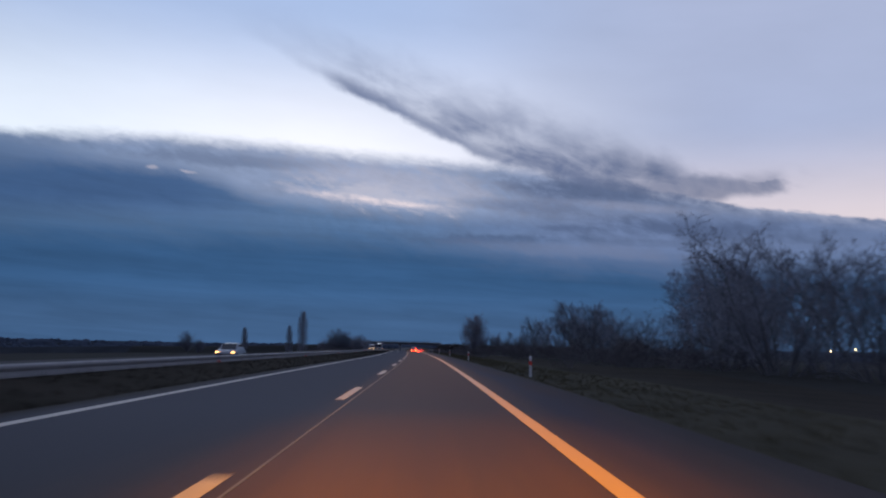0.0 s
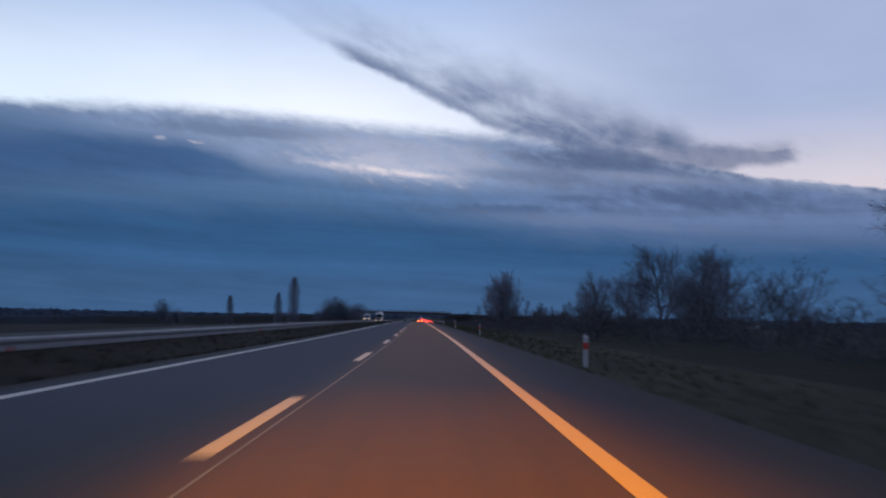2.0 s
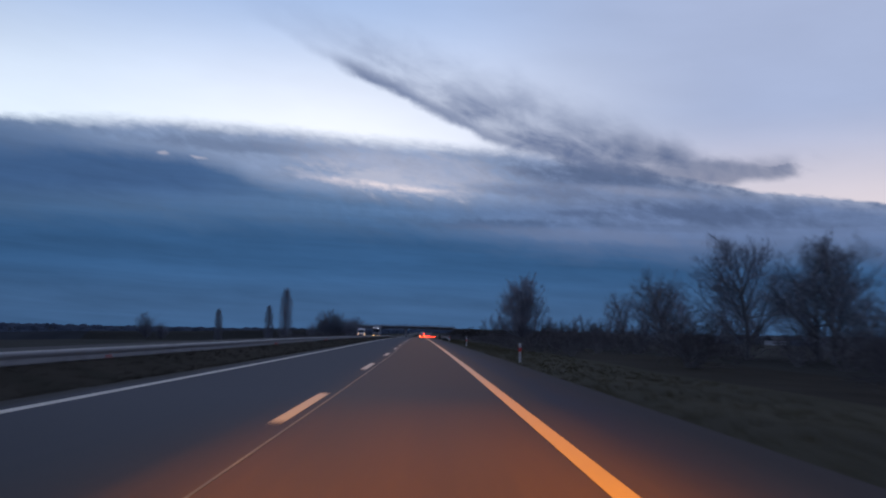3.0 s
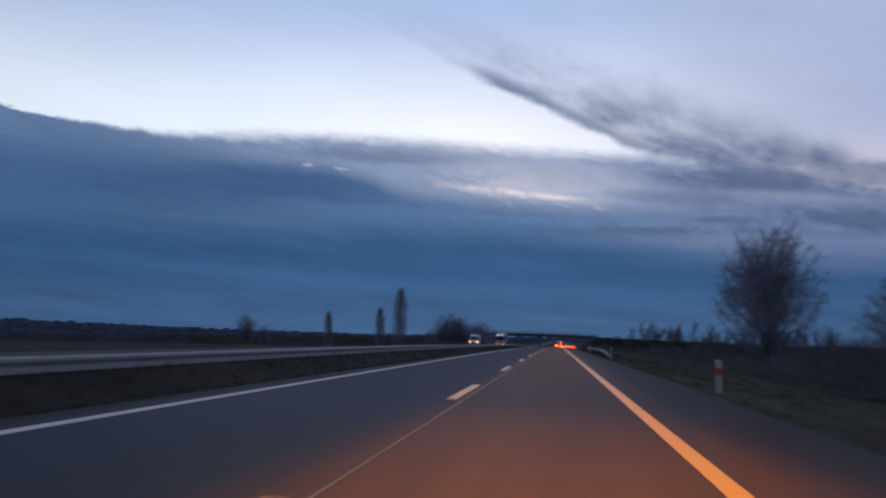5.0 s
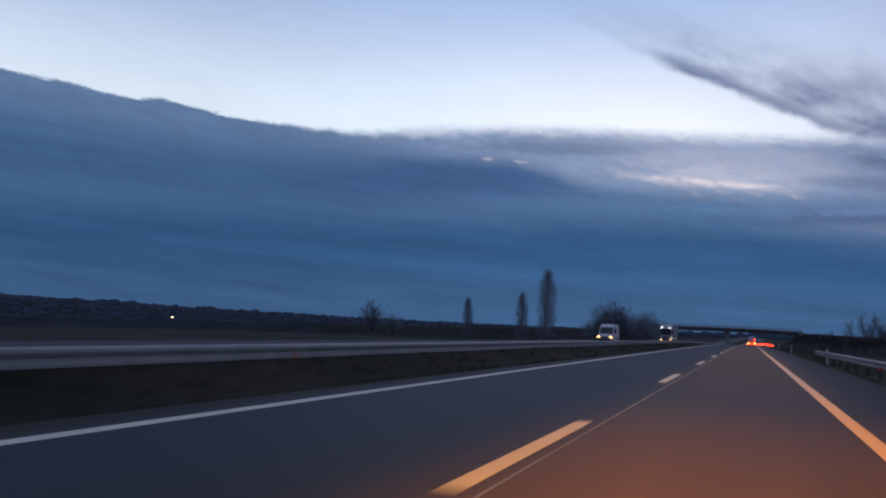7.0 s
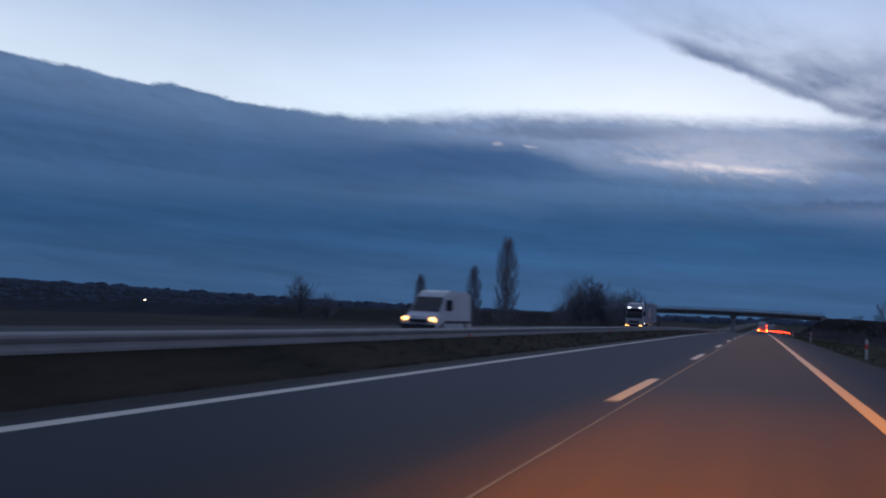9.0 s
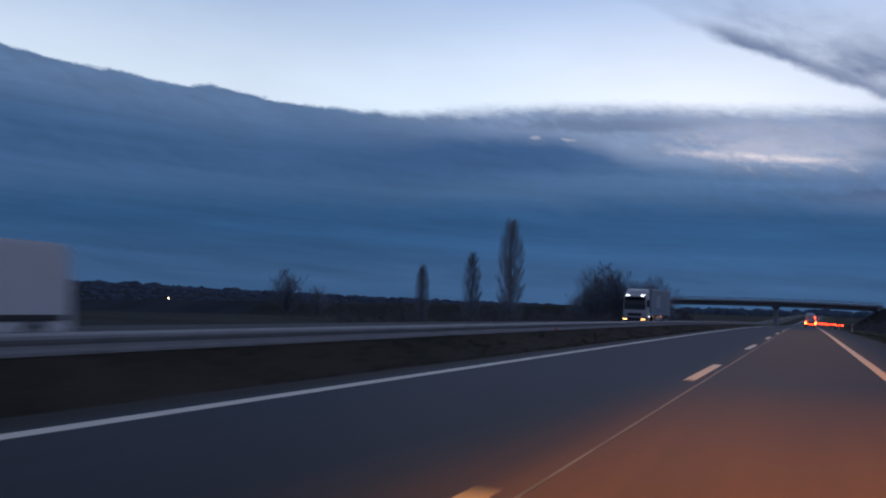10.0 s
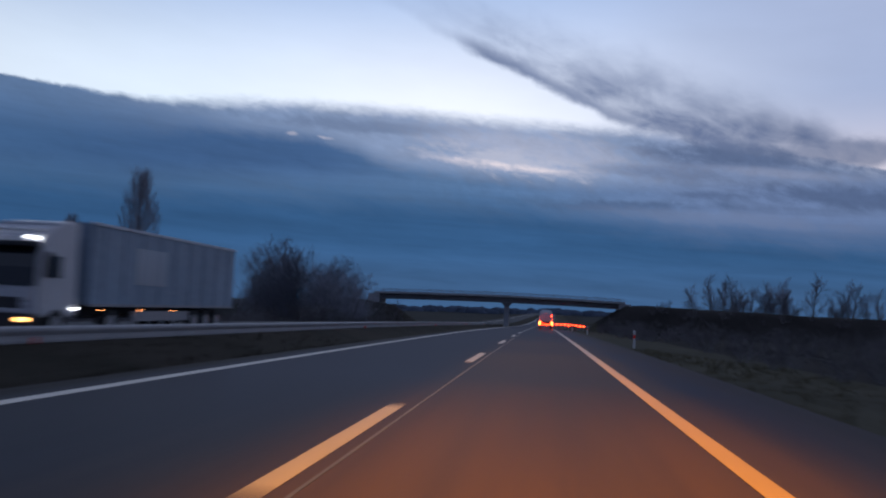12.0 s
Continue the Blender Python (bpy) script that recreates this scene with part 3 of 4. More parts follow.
while DASH0 + 18 * k < 760:
    s = DASH0 + 18.0 * k
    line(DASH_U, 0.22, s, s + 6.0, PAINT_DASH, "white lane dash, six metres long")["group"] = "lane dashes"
    if s > -30:
        far = line(-18.5, 0.16, s + 5, s + 11.0, PAINT, "white lane dash of the oncoming carriageway")
        far.location.z = -0.12
        far["group"] = "far lane dashes"
    k += 1

# ---------------------------------------------------------------- guard rails and posts


def beam(u, z, side, tall=1.0):
    """The folded section of a steel rail whose face looks to side."""
    pts = ((0.0, 0.155), (0.04, 0.15), (0.078, 0.115), (0.083, 0.07), (0.06, 0.025), (0.035, -0.01), (0.036, -0.06), (0.044, -0.10), (0.040, -0.145), (0.0, -0.155))
    front = [(u + side * a, z + b * tall) for a, b in pts]
    return front + [(u + side * (a - 0.004), z + b * tall) for a, b in reversed(pts)]


def guard_rail(u, s0, s1, z, side, label, dip=False, tall=1.0):
    rail = thing("guard_rail", label, "guard rail", "guard rails")
    s = s0
    while s < s1 - 0.1:
        e = min(s + 4.0, s1)
        drop = max(0.0, 1 - (s - s0) / 12) * 0.42 if dip else 0.0
        drop1 = max(0.0, 1 - (e - s0) / 12) * 0.42 if dip else 0.0
        sec = sweep("rail_beam", beam(u, z, side, tall), s, e + 0.02, 4.0, GALV, rail)
        n = len(sec.data.vertices) // 2
        for v in sec.data.vertices:
            v.co.z -= drop if v.index < n else drop1
        bm = bmesh.new()
        for x0, x1, y0, y1 in ((-0.05, 0.05, -0.004, 0.004), (-0.05, -0.044, -0.03, 0.03), (0.044, 0.05, -0.03, 0.03)):
            box(bm, x0, x1, y0, y1, -0.7, z + 0.10 - drop)
        post = part("post", bm, RAIL_POST, rail)
        post.matrix_world = place(u - side * 0.06, s + 0.3)
        s += 4.0
    s = s0 + 22.7
    while s < s1:
        r = part("reflector", boxed(-0.055, 0.055, -0.008, 0.008, -0.075, 0.075, 0.004), RED_REFLECTOR, rail, "small red reflector plate")
        r.matrix_world = place(u + side * 0.145, s, z - 0.13)
        s += 40.0
    return rail


guard_rail(RAIL_U, -30, 560, 0.30, 1, "long galvanised steel guard rail along the median", tall=1.45)
guard_rail(5.25, 224, 282, 0.56, -1, "galvanised steel guard rail beside the hard shoulder", dip=True)


def post_thing():
    p = thing("delineator_post", "white plastic roadside post with a red reflector in the grass", "delineator post", "roadside posts")
    bm = bmesh.new()
    sec = ((-0.06, -0.045), (-0.02, 0.05), (0.02, 0.05), (0.06, -0.045))
    lo = [bm.verts.new((x, y, -0.35)) for x, y in sec]
    hi = [bm.verts.new((x, y, 0.90 if y < 0 else 0.95)) for x, y in sec]
    for i in range(4):
        bm.faces.new((lo[i], lo[(i + 1) % 4], hi[(i + 1) % 4], hi[i]))
    bm.faces.new(hi)
    part("body", bm, WHITE_PLASTIC, p)
    part("reflector", boxed(-0.056, 0.056, -0.056, -0.046, 0.50, 0.71, 0.004), RED_REFLECTOR, p, "bright red reflector plate")
    return p


post0 = post_thing()
POSTS = (21.0, 72.8, 121.3, 170.9, 221.7, 271.0, 320.5, 368.8, 421.0, 471.0, 521.0, 571.0, 621.0, 671.0, 721.0)
post0.matrix_world = place(5.17, POSTS[0])
for i, s in enumerate(POSTS[1:], 1):
    copy_thing(post0, place(5.17 + 0.04 * math.sin(i * 5), s, -0.02, 4 * math.sin(i * 3)))

# ---------------------------------------------------------------- trees


def tubes(name, segs, mat, parent, sides, twigs=()):
    """One mesh of tapered tubes from (start, end, radius, radius), and of twigs that end in a point."""
    verts, faces = [], []
    ring = [(math.cos(2 * math.pi * i / sides), math.sin(2 * math.pi * i / sides)) for i in range(sides)]
    for a, b, ra, rb in segs:
        d = (b - a).normalized()
        x = d.orthogonal().normalized()
        y = d.cross(x)
        n = len(verts)
        verts += [a + (x * c + y * q) * ra for c, q in ring] + [b + (x * c + y * q) * rb for c, q in ring]
        faces += [(n + i, n + (i + 1) % sides, n + sides + (i + 1) % sides, n + sides + i) for i in range(sides)]
    for a, b, ra, rb in twigs:
        d = (b - a).normalized()
        x = d.orthogonal().normalized()
        y = d.cross(x)
        n = len(verts)
        verts += [a + x * ra, a - x * ra * 0.5 + y * ra * 0.87, a - x * ra * 0.5 - y * ra * 0.87, b]
        faces += [(n, n + 1, n + 3), (n + 1, n + 2, n + 3), (n + 2, n, n + 3)]
    return mesh_object(name, verts, faces, mat, parent)


def limb(rng, p, d, length, r, level, spec, out):
    """A branch of a few bent pieces, with its side branches."""
    kids, angle, ratio, rise, wob = spec[min(level, len(spec) - 1)][:5]
    pieces = 5 if level == 0 else 1 if level == len(out) - 1 else 3 if level == 1 else 2
    q, pts = p.copy(), []
    for i in range(pieces):
        d = (d + Vector((rng.gauss(0, wob), rng.gauss(0, wob), rng.gauss(0, wob) + rise))).normalized()
        e = q + d * (length / pieces)
        ra, rb = r * (1 - 0.75 * i / pieces), r * (1 - 0.75 * (i + 1) / pieces)
        out[level].append((q, e, ra, rb))
        pts.append((q, e, d, rb))
        q = e
    if level + 1 >= len(out):
        return
    for j in range(kids):
        low = spec[0][5] if level == 0 else 0.2
        f = low + (0.99 - low) * (j + rng.random()) / kids
        f = min(f, 0.999) * pieces
        a, e, dd, rb = pts[int(f)]
        start = a.lerp(e, f - int(f))
        side = dd.orthogonal().normalized()
        side.rotate(Matrix.Rotation(rng.random() * 6.283, 3, dd))
        ang = radians(angle + rng.gauss(0, 9))
        nd = dd * math.cos(ang) + side * math.sin(ang)
        taper = spec[0][6] if level == 0 and len(spec[0]) > 6 else 0.5
        shrink = ratio * (0.9 + taper * 0.5 - taper * (f / pieces)) * (0.75 + 0.5 * rng.random())
        limb(rng, start, nd, length * shrink, max(0.010 if level + 2 == len(out) else 0.016, r * 0.42), level + 1, spec, out)


def tree(seed, height, spec, levels, girth, label, name="bare_tree"):
    rng = random.Random(seed)
    out = [[] for i in range(levels)]
    limb(rng, Vector((0, 0, -0.6)), Vector((rng.gauss(0, 0.04), rng.gauss(0, 0.04), 1)).normalized(), height * 0.8, girth, 0, spec, out)
    t = thing(name, label, "tree", "bare trees")
    tubes("trunk", out[0] + out[1], BARK, t, 6)
    tubes("crown", out[2], TWIG, t, 3, [g for lv in out[3:] for g in lv])
    top = max(g[1].z for lv in out for g in lv)
    return t, top


ROUND = [(17, 48, 0.52, 0.05, 0.10, 0.10), (8, 42, 0.55, 0.06, 0.16), (6, 38, 0.55, 0.04, 0.2), (6, 40, 0.65, 0.02, 0.22), (4, 35, 0.6, 0.0, 0.25)]
WILD = [(17, 42, 0.6, 0.03, 0.16, 0.08), (9, 40, 0.55, 0.08, 0.18), (6, 36, 0.55, 0.04, 0.22), (6, 40, 0.65, 0.02, 0.25), (4, 35, 0.6, 0.0, 0.25)]
OVAL = [(24, 44, 0.60, 0.06, 0.05, 0.14, 0.45), (8, 36, 0.55, 0.07, 0.14), (7, 38, 0.6, 0.04, 0.2), (6, 40, 0.75, 0.02, 0.25), (4, 35, 0.6, 0.0, 0.25)]


def set_tree(src, top, u, s, height, turned):
    k = height / top / src.scale[0]
    return copy_thing(src, place(u, s, lie(u, s) - 0.1, turned, k))


def thicket(seed, height):
    """A tree that stands in several stems, twiggy down to the ground."""
    rng = random.Random(seed)
    out = [[] for i in range(5)]
    spec = [(9, 40, 0.44, 0.03, 0.09, 0.04), (6, 40, 0.55, 0.05, 0.16), (5, 38, 0.55, 0.03, 0.2), (5, 40, 0.7, 0.0, 0.25)]
    for i in range(8):
        a = i * 0.785 + rng.random()
        lean = 0.05 + 0.5 * rng.random()
        base = Vector((math.cos(a) * 0.8, math.sin(a) * 0.8, -0.5))
        limb(rng, base, Vector((math.cos(a) * lean, math.sin(a) * lean, 1)).normalized(), height * (0.5 + 0.35 * rng.random()), 0.09, 0, spec, out)
    t = thing("bare_tree", "leafless tree with many stems, twiggy down to the ground", "tree", "bare trees")
    tubes("trunk", out[0] + out[1], BARK, t, 5)
    tubes("crown", out[2], TWIG, t, 3, out[3] + out[4])
    return t, max(g[1].z for lv in out for g in lv)


def fan_tree(seed, height, spread, low, label, limbs_n=280, twigs_n=15, mat=None):
    """A tree whose many limbs fan out from the trunk and end in an even oval crown."""
    rng = random.Random(seed)
    stems, limbs, twigs = [], [], []
    q = Vector((0, 0, -0.6))
    for i in range(7):
        e = Vector((rng.gauss(0, 0.04), rng.gauss(0, 0.04), height * 0.10 * (i + 1)))
        stems.append((q, e, 0.20 * (1 - i / 8), 0.20 * (1 - (i + 1) / 8)))
        q = e
    mid, half = height * (1 + low) / 2, height * (1 - low) / 2
    for j in range(limbs_n):
        d = Vector((rng.gauss(0, 1), rng.gauss(0, 1), rng.gauss(0, 1))).normalized() * rng.random() ** 0.42
        lump = 0.85 + 0.3 * noise.noise(d * 2.2 + Vector((seed, 0, 0)))
        tip = Vector((d.x * spread * height / 2 * lump, d.y * spread * height / 2 * lump, mid + d.z * half * lump))
        out = math.hypot(tip.x, tip.y)
        foot = Vector((0, 0, min(0.68 * height, max(0.10 * height, tip.z - 0.9 * out - 0.12 * height * rng.random()))))
        bend = foot.lerp(tip, 0.45) + Vector((tip.x, tip.y, 0)) * 0.16
        limbs += [(foot, bend, 0.050, 0.030), (bend, tip, 0.030, 0.012)]
        for k in range(twigs_n):
            b = bend.lerp(tip, 0.15 + 0.85 * rng.random())
            w = (Vector((rng.gauss(0, 0.6), rng.gauss(0, 0.6), 0.5 + rng.gauss(0, 0.5))) + Vector((tip.x, tip.y, 0)) / height).normalized()
            e = b + w * height * (0.04 + 0.05 * rng.random())
            twigs.append((b, e, 0.016, 0.0))
            for i in range(3):
                c = b.lerp(e, 0.25 + 0.6 * rng.random())
                v = (w + Vector((rng.gauss(0, 0.6), rng.gauss(0, 0.6), rng.gauss(0, 0.5)))).normalized()
                twigs.append((c, c + v * height * (0.02 + 0.03 * rng.random()), 0.010, 0.0))
    t = thing("bare_tree", label, "tree", "bare trees")
    tubes("trunk", stems, BARK, t, 6)
    tubes("crown", limbs, mat or TWIG, t, 3, twigs)
    return t, max(g[1].z for g in twigs)


KINDS = []
KINDS.append(fan_tree(6, 12.0, 0.78, 0.10, "tall leafless tree with an even oval crown of fine twigs"))
for seed, spec, girth in ((8, WILD, 0.22), (15, OVAL, 0.22), (21, ROUND, 0.26)):
    KINDS.append(tree(seed, 12.0, spec, 5, girth, "tall leafless tree with fine dark twigs at the field edge"))
SPOTS = [(16.4, 211, 12.4), (28, 170, 9.0), (34, 164, 12.0), (38, 157, 11.5), (43, 165, 10.0), (47, 153, 9.5), (36, 150, 10.5), (45, 112, 16.5), (50, 104, 15.5), (41, 92, 15.0), (53, 118, 14.5), (60, 130, 12.0),
         (33, 57, 15.5), (44, 71, 16.0), (38, 48, 15.0), (45, 256, 12.5), (52, 252, 14.0), (58, 264, 12.5), (66, 250, 13.5)]
SPOTS += [(-46.5, 518, 17.0), (-50.5, 523, 16.5), (-43, 514, 14.5), (-33.5, 505, 12.5), (-36.5, 510, 12.0), (-30.5, 500, 10.0), (-40, 519, 11.5), (-54, 530, 12.5), (-60, 540, 11.0), (-32, 512, 9.0), (-143.8, 518, 15.5), (-138, 526, 10.5),
         (95, 335, 9.0), (110, 350, 10.0), (84, 385, 8.0), (124, 310, 9.0)]
for i in range(42):
    SPOTS.append((41 + 2.5 * i + 1.8 * math.sin(i * 7.3), 607 + 4 * math.sin(i * 4.1), 14.6 + 2.6 * math.sin(i * 2.7)))
for i in range(8):
    SPOTS.append((48 + 2.2 * i, 602 + 2 * math.sin(i * 3.1), 11.5 + 1.2 * math.sin(i * 2.1)))
KINDS += [thicket(31, 12.0), thicket(37, 12.0)]
TALL = [(15, 32, 0.36, 0.06, 0.06, 0.25), (7, 34, 0.56, 0.06, 0.14), (11, 40, 0.62, 0.03, 0.22)]
FAR_KINDS = [tree(seed, 12.0, TALL, 4, 0.17, "tall thin leafless tree on the bank of the crossing road") for seed in (51, 58, 64)]
GROVE_KIND = fan_tree(11, 12.0, 0.85, 0.06, "broad leafless tree of a dark grove beside the motorway", 190, 11, GROVE_TWIG)
far_set = grove_set = 0
for i, (u, s, hgt) in enumerate(SPOTS):
    hgt *= 1.15 if 90 < s < 175 else 1.0
    if s > 500 and u > 0:
        src, top = FAR_KINDS[far_set % 3]
        far_set += 1
    elif s > 500:
        src, top = GROVE_KIND
    else:
        src, top = KINDS[i if i < 6 else 4 + i % 2 if 40 < s < 140 else 1 + i % 5]
    first = i < 6 or s > 500 and u > 0 and far_set < 4
    if s > 500 and u <= 0:
        first, grove_set = grove_set == 0, 1
    if first:
        src.matrix_world = place(u, s, lie(u, s) - 0.1, i * 77, hgt / top)
    else:
        set_tree(src, top, u, s, hgt, i * 77)


def poplar(seed, height):
    """A columnar poplar: steep shoots that leave the trunk and stand close beside it, under two or three leading tips."""
    rng = random.Random(seed)
    shoots, stems, twigs = [], [], []
    girth = lambda f: np.interp(f, (0.0, 0.08, 0.22, 0.45, 0.7, 0.88, 1.0), (0.45, 0.9, 1.0, 0.97, 0.88, 0.68, 0.36))
    q = Vector((0, 0, -0.6))
    for i in range(10):
        e = Vector((rng.gauss(0, 0.05), rng.gauss(0, 0.05), height * 0.09 * (i + 1)))
        stems.append((q, e, 0.36 * (1 - i / 11), 0.36 * (1 - (i + 1) / 11)))
        q = e
    for j in range(460):
        f = 0.06 + 0.94 * (j + rng.random()) / 460
        a = rng.random() * 6.283
        r = height * 0.158 * girth(f) * rng.random() ** 0.55
        rise = height * (0.10 + 0.10 * rng.random())
        tip = Vector((math.cos(a) * r, math.sin(a) * r, f * height))
        foot = Vector((math.cos(a) * 0.12, math.sin(a) * 0.12, max(0.4, tip.z - rise)))
        bend = foot.lerp(tip, 0.4) + Vector((math.cos(a), math.sin(a), 0)) * r * 0.25
        if foot.z > 0.88 * height:
            foot.z = 0.88 * height
        shoots += [(foot, bend, 0.045, 0.032), (bend, tip, 0.032, 0.012)]
        for k in range(20):
            b = bend.lerp(tip, rng.random())
            d = Vector((rng.gauss(0, 0.34), rng.gauss(0, 0.34), 1)).normalized()
            twigs.append((b, b + d * height * (0.025 + 0.035 * rng.random()), 0.020, 0.0))
    t = thing("poplar", "tall narrow leafless poplar standing alone in the fields", "tree", "bare trees")
    tubes("trunk", stems, BARK, t, 7)
    tubes("crown", shoots, TWIG, t, 4, twigs)
    return t, max(g[1].z for g in twigs)


pop, ptop = poplar(5, 27.0)
pop.matrix_world = place(-69.4, 507.8, lie(-69.4, 507.8) - 0.1, 0, 28.4 / ptop)
for u, s, hgt in ((-76.3, 498.8, 18.8), (-113.9, 549.4, 19.2)):
    set_tree(pop, ptop, u, s, hgt, u)


def bush(seed):
    rng = random.Random(seed)
    out = [[] for i in range(4)]
    spec = [(5, 38, 0.65, 0.02, 0.14, 0.1), (4, 40, 0.6, 0.03, 0.2), (4, 42, 0.85, 0.0, 0.25), (4, 40, 0.6, 0, 0.25)]
    for i in range(6):
        a = i * 1.047 + rng.random()
        lean = 0.15 + 0.85 * rng.random()
        base = Vector((math.cos(a) * 0.05, math.sin(a) * 0.05, -0.2))
        limb(rng, base, Vector((math.cos(a) * lean, math.sin(a) * lean, 1)).normalized(), 1.5 + 0.9 * rng.random(), 0.03, 0, spec, out)
    b = thing("bush", "dense leafless thorn bush on the roadside bank", "bush", "roadside bushes")
    tubes("trunk", out[0] + out[1], BARK, b, 4)
    tubes("crown", [], BRUSH, b, 3, out[2] + out[3])
    return b


rng = random.Random(40)
BUSHES = [bush(60 + i) for i in range(3)]
bushes = []
for i in range(46):
    s = 440 + 110 * rng.random()
    bushes.append((-30.5 - 26 * rng.random(), s, (0.5 + 0.5 * rng.random()) * (0.9 + (s - 440) / 80)))
for i in range(44):
    bushes.append((-40 - 14 * rng.random(), 392 + 3.4 * i + rng.random(), 0.85 + 0.5 * rng.random()))
for i in range(20):
    bushes.append((24 + 70 * rng.random(), 578 + 8 * rng.random(), 0.5 + 0.5 * rng.random()))
for i in range(12):
    bushes.append((12 + 8 * rng.random(), 560 + 22 * rng.random(), 0.4 + 0.5 * rng.random()))
for i in range(40):
    bushes.append((13 + 30 * rng.random(), 35 + 240 * rng.random(), 0.8 + 0.9 * rng.random()))
for i in range(34):
    bushes.append((26 + 6 * rng.random(), 60 + 6.3 * i, 0.9 + 0.7 * rng.random()))
for i in range(20):
    bushes.append((24 + 40 * rng.random(), 280 + 110 * rng.random(), 0.8 + 0.6 * rng.random()))
for i in range(110):
    bushes.append((10.5 + 40 * rng.random() ** 1.4, 385 + 195 * rng.random(), 0.45 + 0.5 * rng.random()))
for i in range(18):
    bushes.append((11.5 + 5 * rng.random(), 150 + 120 * rng.random(), 0.5 + 0.5 * rng.random()))
for i, (u, s, k) in enumerate(bushes):
    size = k * 1.15
    if i < 3:
        BUSHES[i].matrix_world = place(u, s, lie(u, s) - 0.05, i * 61, size)
    else:
        copy_thing(BUSHES[i % 3], place(u, s, lie(u, s) - 0.05, i * 61, size / BUSHES[i % 3].scale[0]))

# far woods: uneven clumps along the horizon
rng = random.Random(77)
fv, ff = [], []


def clump(u, s, w, h):
    p = at(u, s, lie(u, s))
    n = len(fv)
    k = 7
    for i in range(k):
        a = 2 * math.pi * i / k
        fv.append(p + Vector((math.cos(a) * w, math.sin(a) * w, -1.0)))
    for i in range(k):
        a = 2 * math.pi * i / k + 0.3
        q = 0.55 + 0.5 * rng.random()
        fv.append(p + Vector((math.cos(a) * w * q, math.sin(a) * w * q, h * (0.5 + 0.3 * rng.random()))))
    fv.append(p + Vector((w * rng.uniform(-0.3, 0.3), 0, h)))
    for i in range(k):
        j = (i + 1) % k
        ff.append((n + i, n + j, n + k + j, n + k + i))
        ff.append((n + k + i, n + k + j, n + 2 * k))


for i in range(1100):
    clump(rng.uniform(-2400, 2200), rng.uniform(1500, 2300), rng.uniform(8, 20), rng.uniform(4, 10))
for i in range(1300):
    clump(-1120 - 300 * rng.random() ** 2, 900 + rng.uniform(-800, 1100), rng.uniform(6, 15), rng.uniform(1.5, 4.5))
for i in range(2400):
    clump(-460 - 700 * rng.random(), rng.uniform(250, 1700), rng.uniform(2.5, 6), rng.uniform(1.0, 2.4))
for i in range(260):
    clump(rng.uniform(160, 1200), rng.uniform(500, 1400), rng.uniform(4, 10), rng.uniform(3, 7))
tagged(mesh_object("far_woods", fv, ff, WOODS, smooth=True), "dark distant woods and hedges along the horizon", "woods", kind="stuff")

# ---------------------------------------------------------------- bridge
bridge = thing("overpass_bridge", "concrete road bridge crossing over the motorway on one pier", "bridge")
bp = at(0, BRIDGE_S, 0)
DECK = [(-44.0, 5.75), (-30.0, 6.0), (-10.8, 6.15), (6.0, 6.0), (20.0, 5.7)]
bridge.matrix_world = pose(bp.x, bp.y, bp.z, 0, 0, heading(BRIDGE_S))


def across(name, section, mat):
    """A section of (y, z) carried along the deck."""
    verts, faces, k = [], [], len(section)
    n = 32
    for i in range(n + 1):
        x = DECK[0][0] + (DECK[-1][0] - DECK[0][0]) * i / n
        z0 = float(np.interp(x, [d[0] for d in DECK], [d[1] for d in DECK]))
        verts += [Vector((x, y, z0 + z)) for y, z in section]
    for i in range(n):
        for j in range(k):
            a, b = i * k + j, i * k + (j + 1) % k
            faces.append((a, b, b + k, a + k))
    faces += [tuple(range(k)), tuple(n * k + j for j in reversed(range(k)))]
    return mesh_object(name, verts, faces, mat, bridge)


across("deck", [(-4.6, 1.05), (-4.6, 1.3), (4.6, 1.3), (4.6, 1.05), (2.6, 0.75), (2.3, -0.3), (-2.3, -0.3), (-2.6, 0.75)], CONCRETE)
for y in (-4.5, 4.2):
    across("parapet", [(y, 1.302), (y, 1.62), (y + 0.3, 1.62), (y + 0.3, 1.302)], CONCRETE)
for y in (-4.38, 4.32):
    for z in (2.0, 2.3):
        across("rail", [(y, z), (y, z + 0.06), (y + 0.06, z + 0.06), (y + 0.06, z)], GALV)
    x = DECK[0][0] + 0.5
    while x < DECK[-1][0]:
        z0 = float(np.interp(x, [d[0] for d in DECK], [d[1] for d in DECK]))
        part("rail_post", boxed(x - 0.03, x + 0.03, y, y + 0.06, z0 + 1.6, z0 + 2.36), GALV, bridge)
        x += 2.0
bm = bmesh.new()
box(bm, -10.3, -9.1, -1.6, 1.6, -1.0, 4.9, 0.08)
part("pier", bm, CONCRETE, bridge)
bm = bmesh.new()
vs = [bm.verts.new(v) for v in ((-10.2, -1.5, 4.85), (-9.2, -1.5, 4.85), (-9.2, 1.5, 4.85), (-10.2, 1.5, 4.85), (-11.1, -2.4, 5.86), (-8.3, -2.4, 5.86), (-8.3, 2.4, 5.86), (-11.1, 2.4, 5.86))]
for f in ((0, 1, 5, 4), (1, 2, 6, 5), (2, 3, 7, 6), (3, 0, 4, 7), (4, 5, 6, 7), (3, 2, 1, 0)):
    bm.faces.new([vs[i] for i in f])
part("pier_head", bm, CONCRETE, bridge)
part("abutment", boxed(18.5, 21.5, -4.4, 4.4, -1.5, 6.75, 0.05), CONCRETE, bridge)
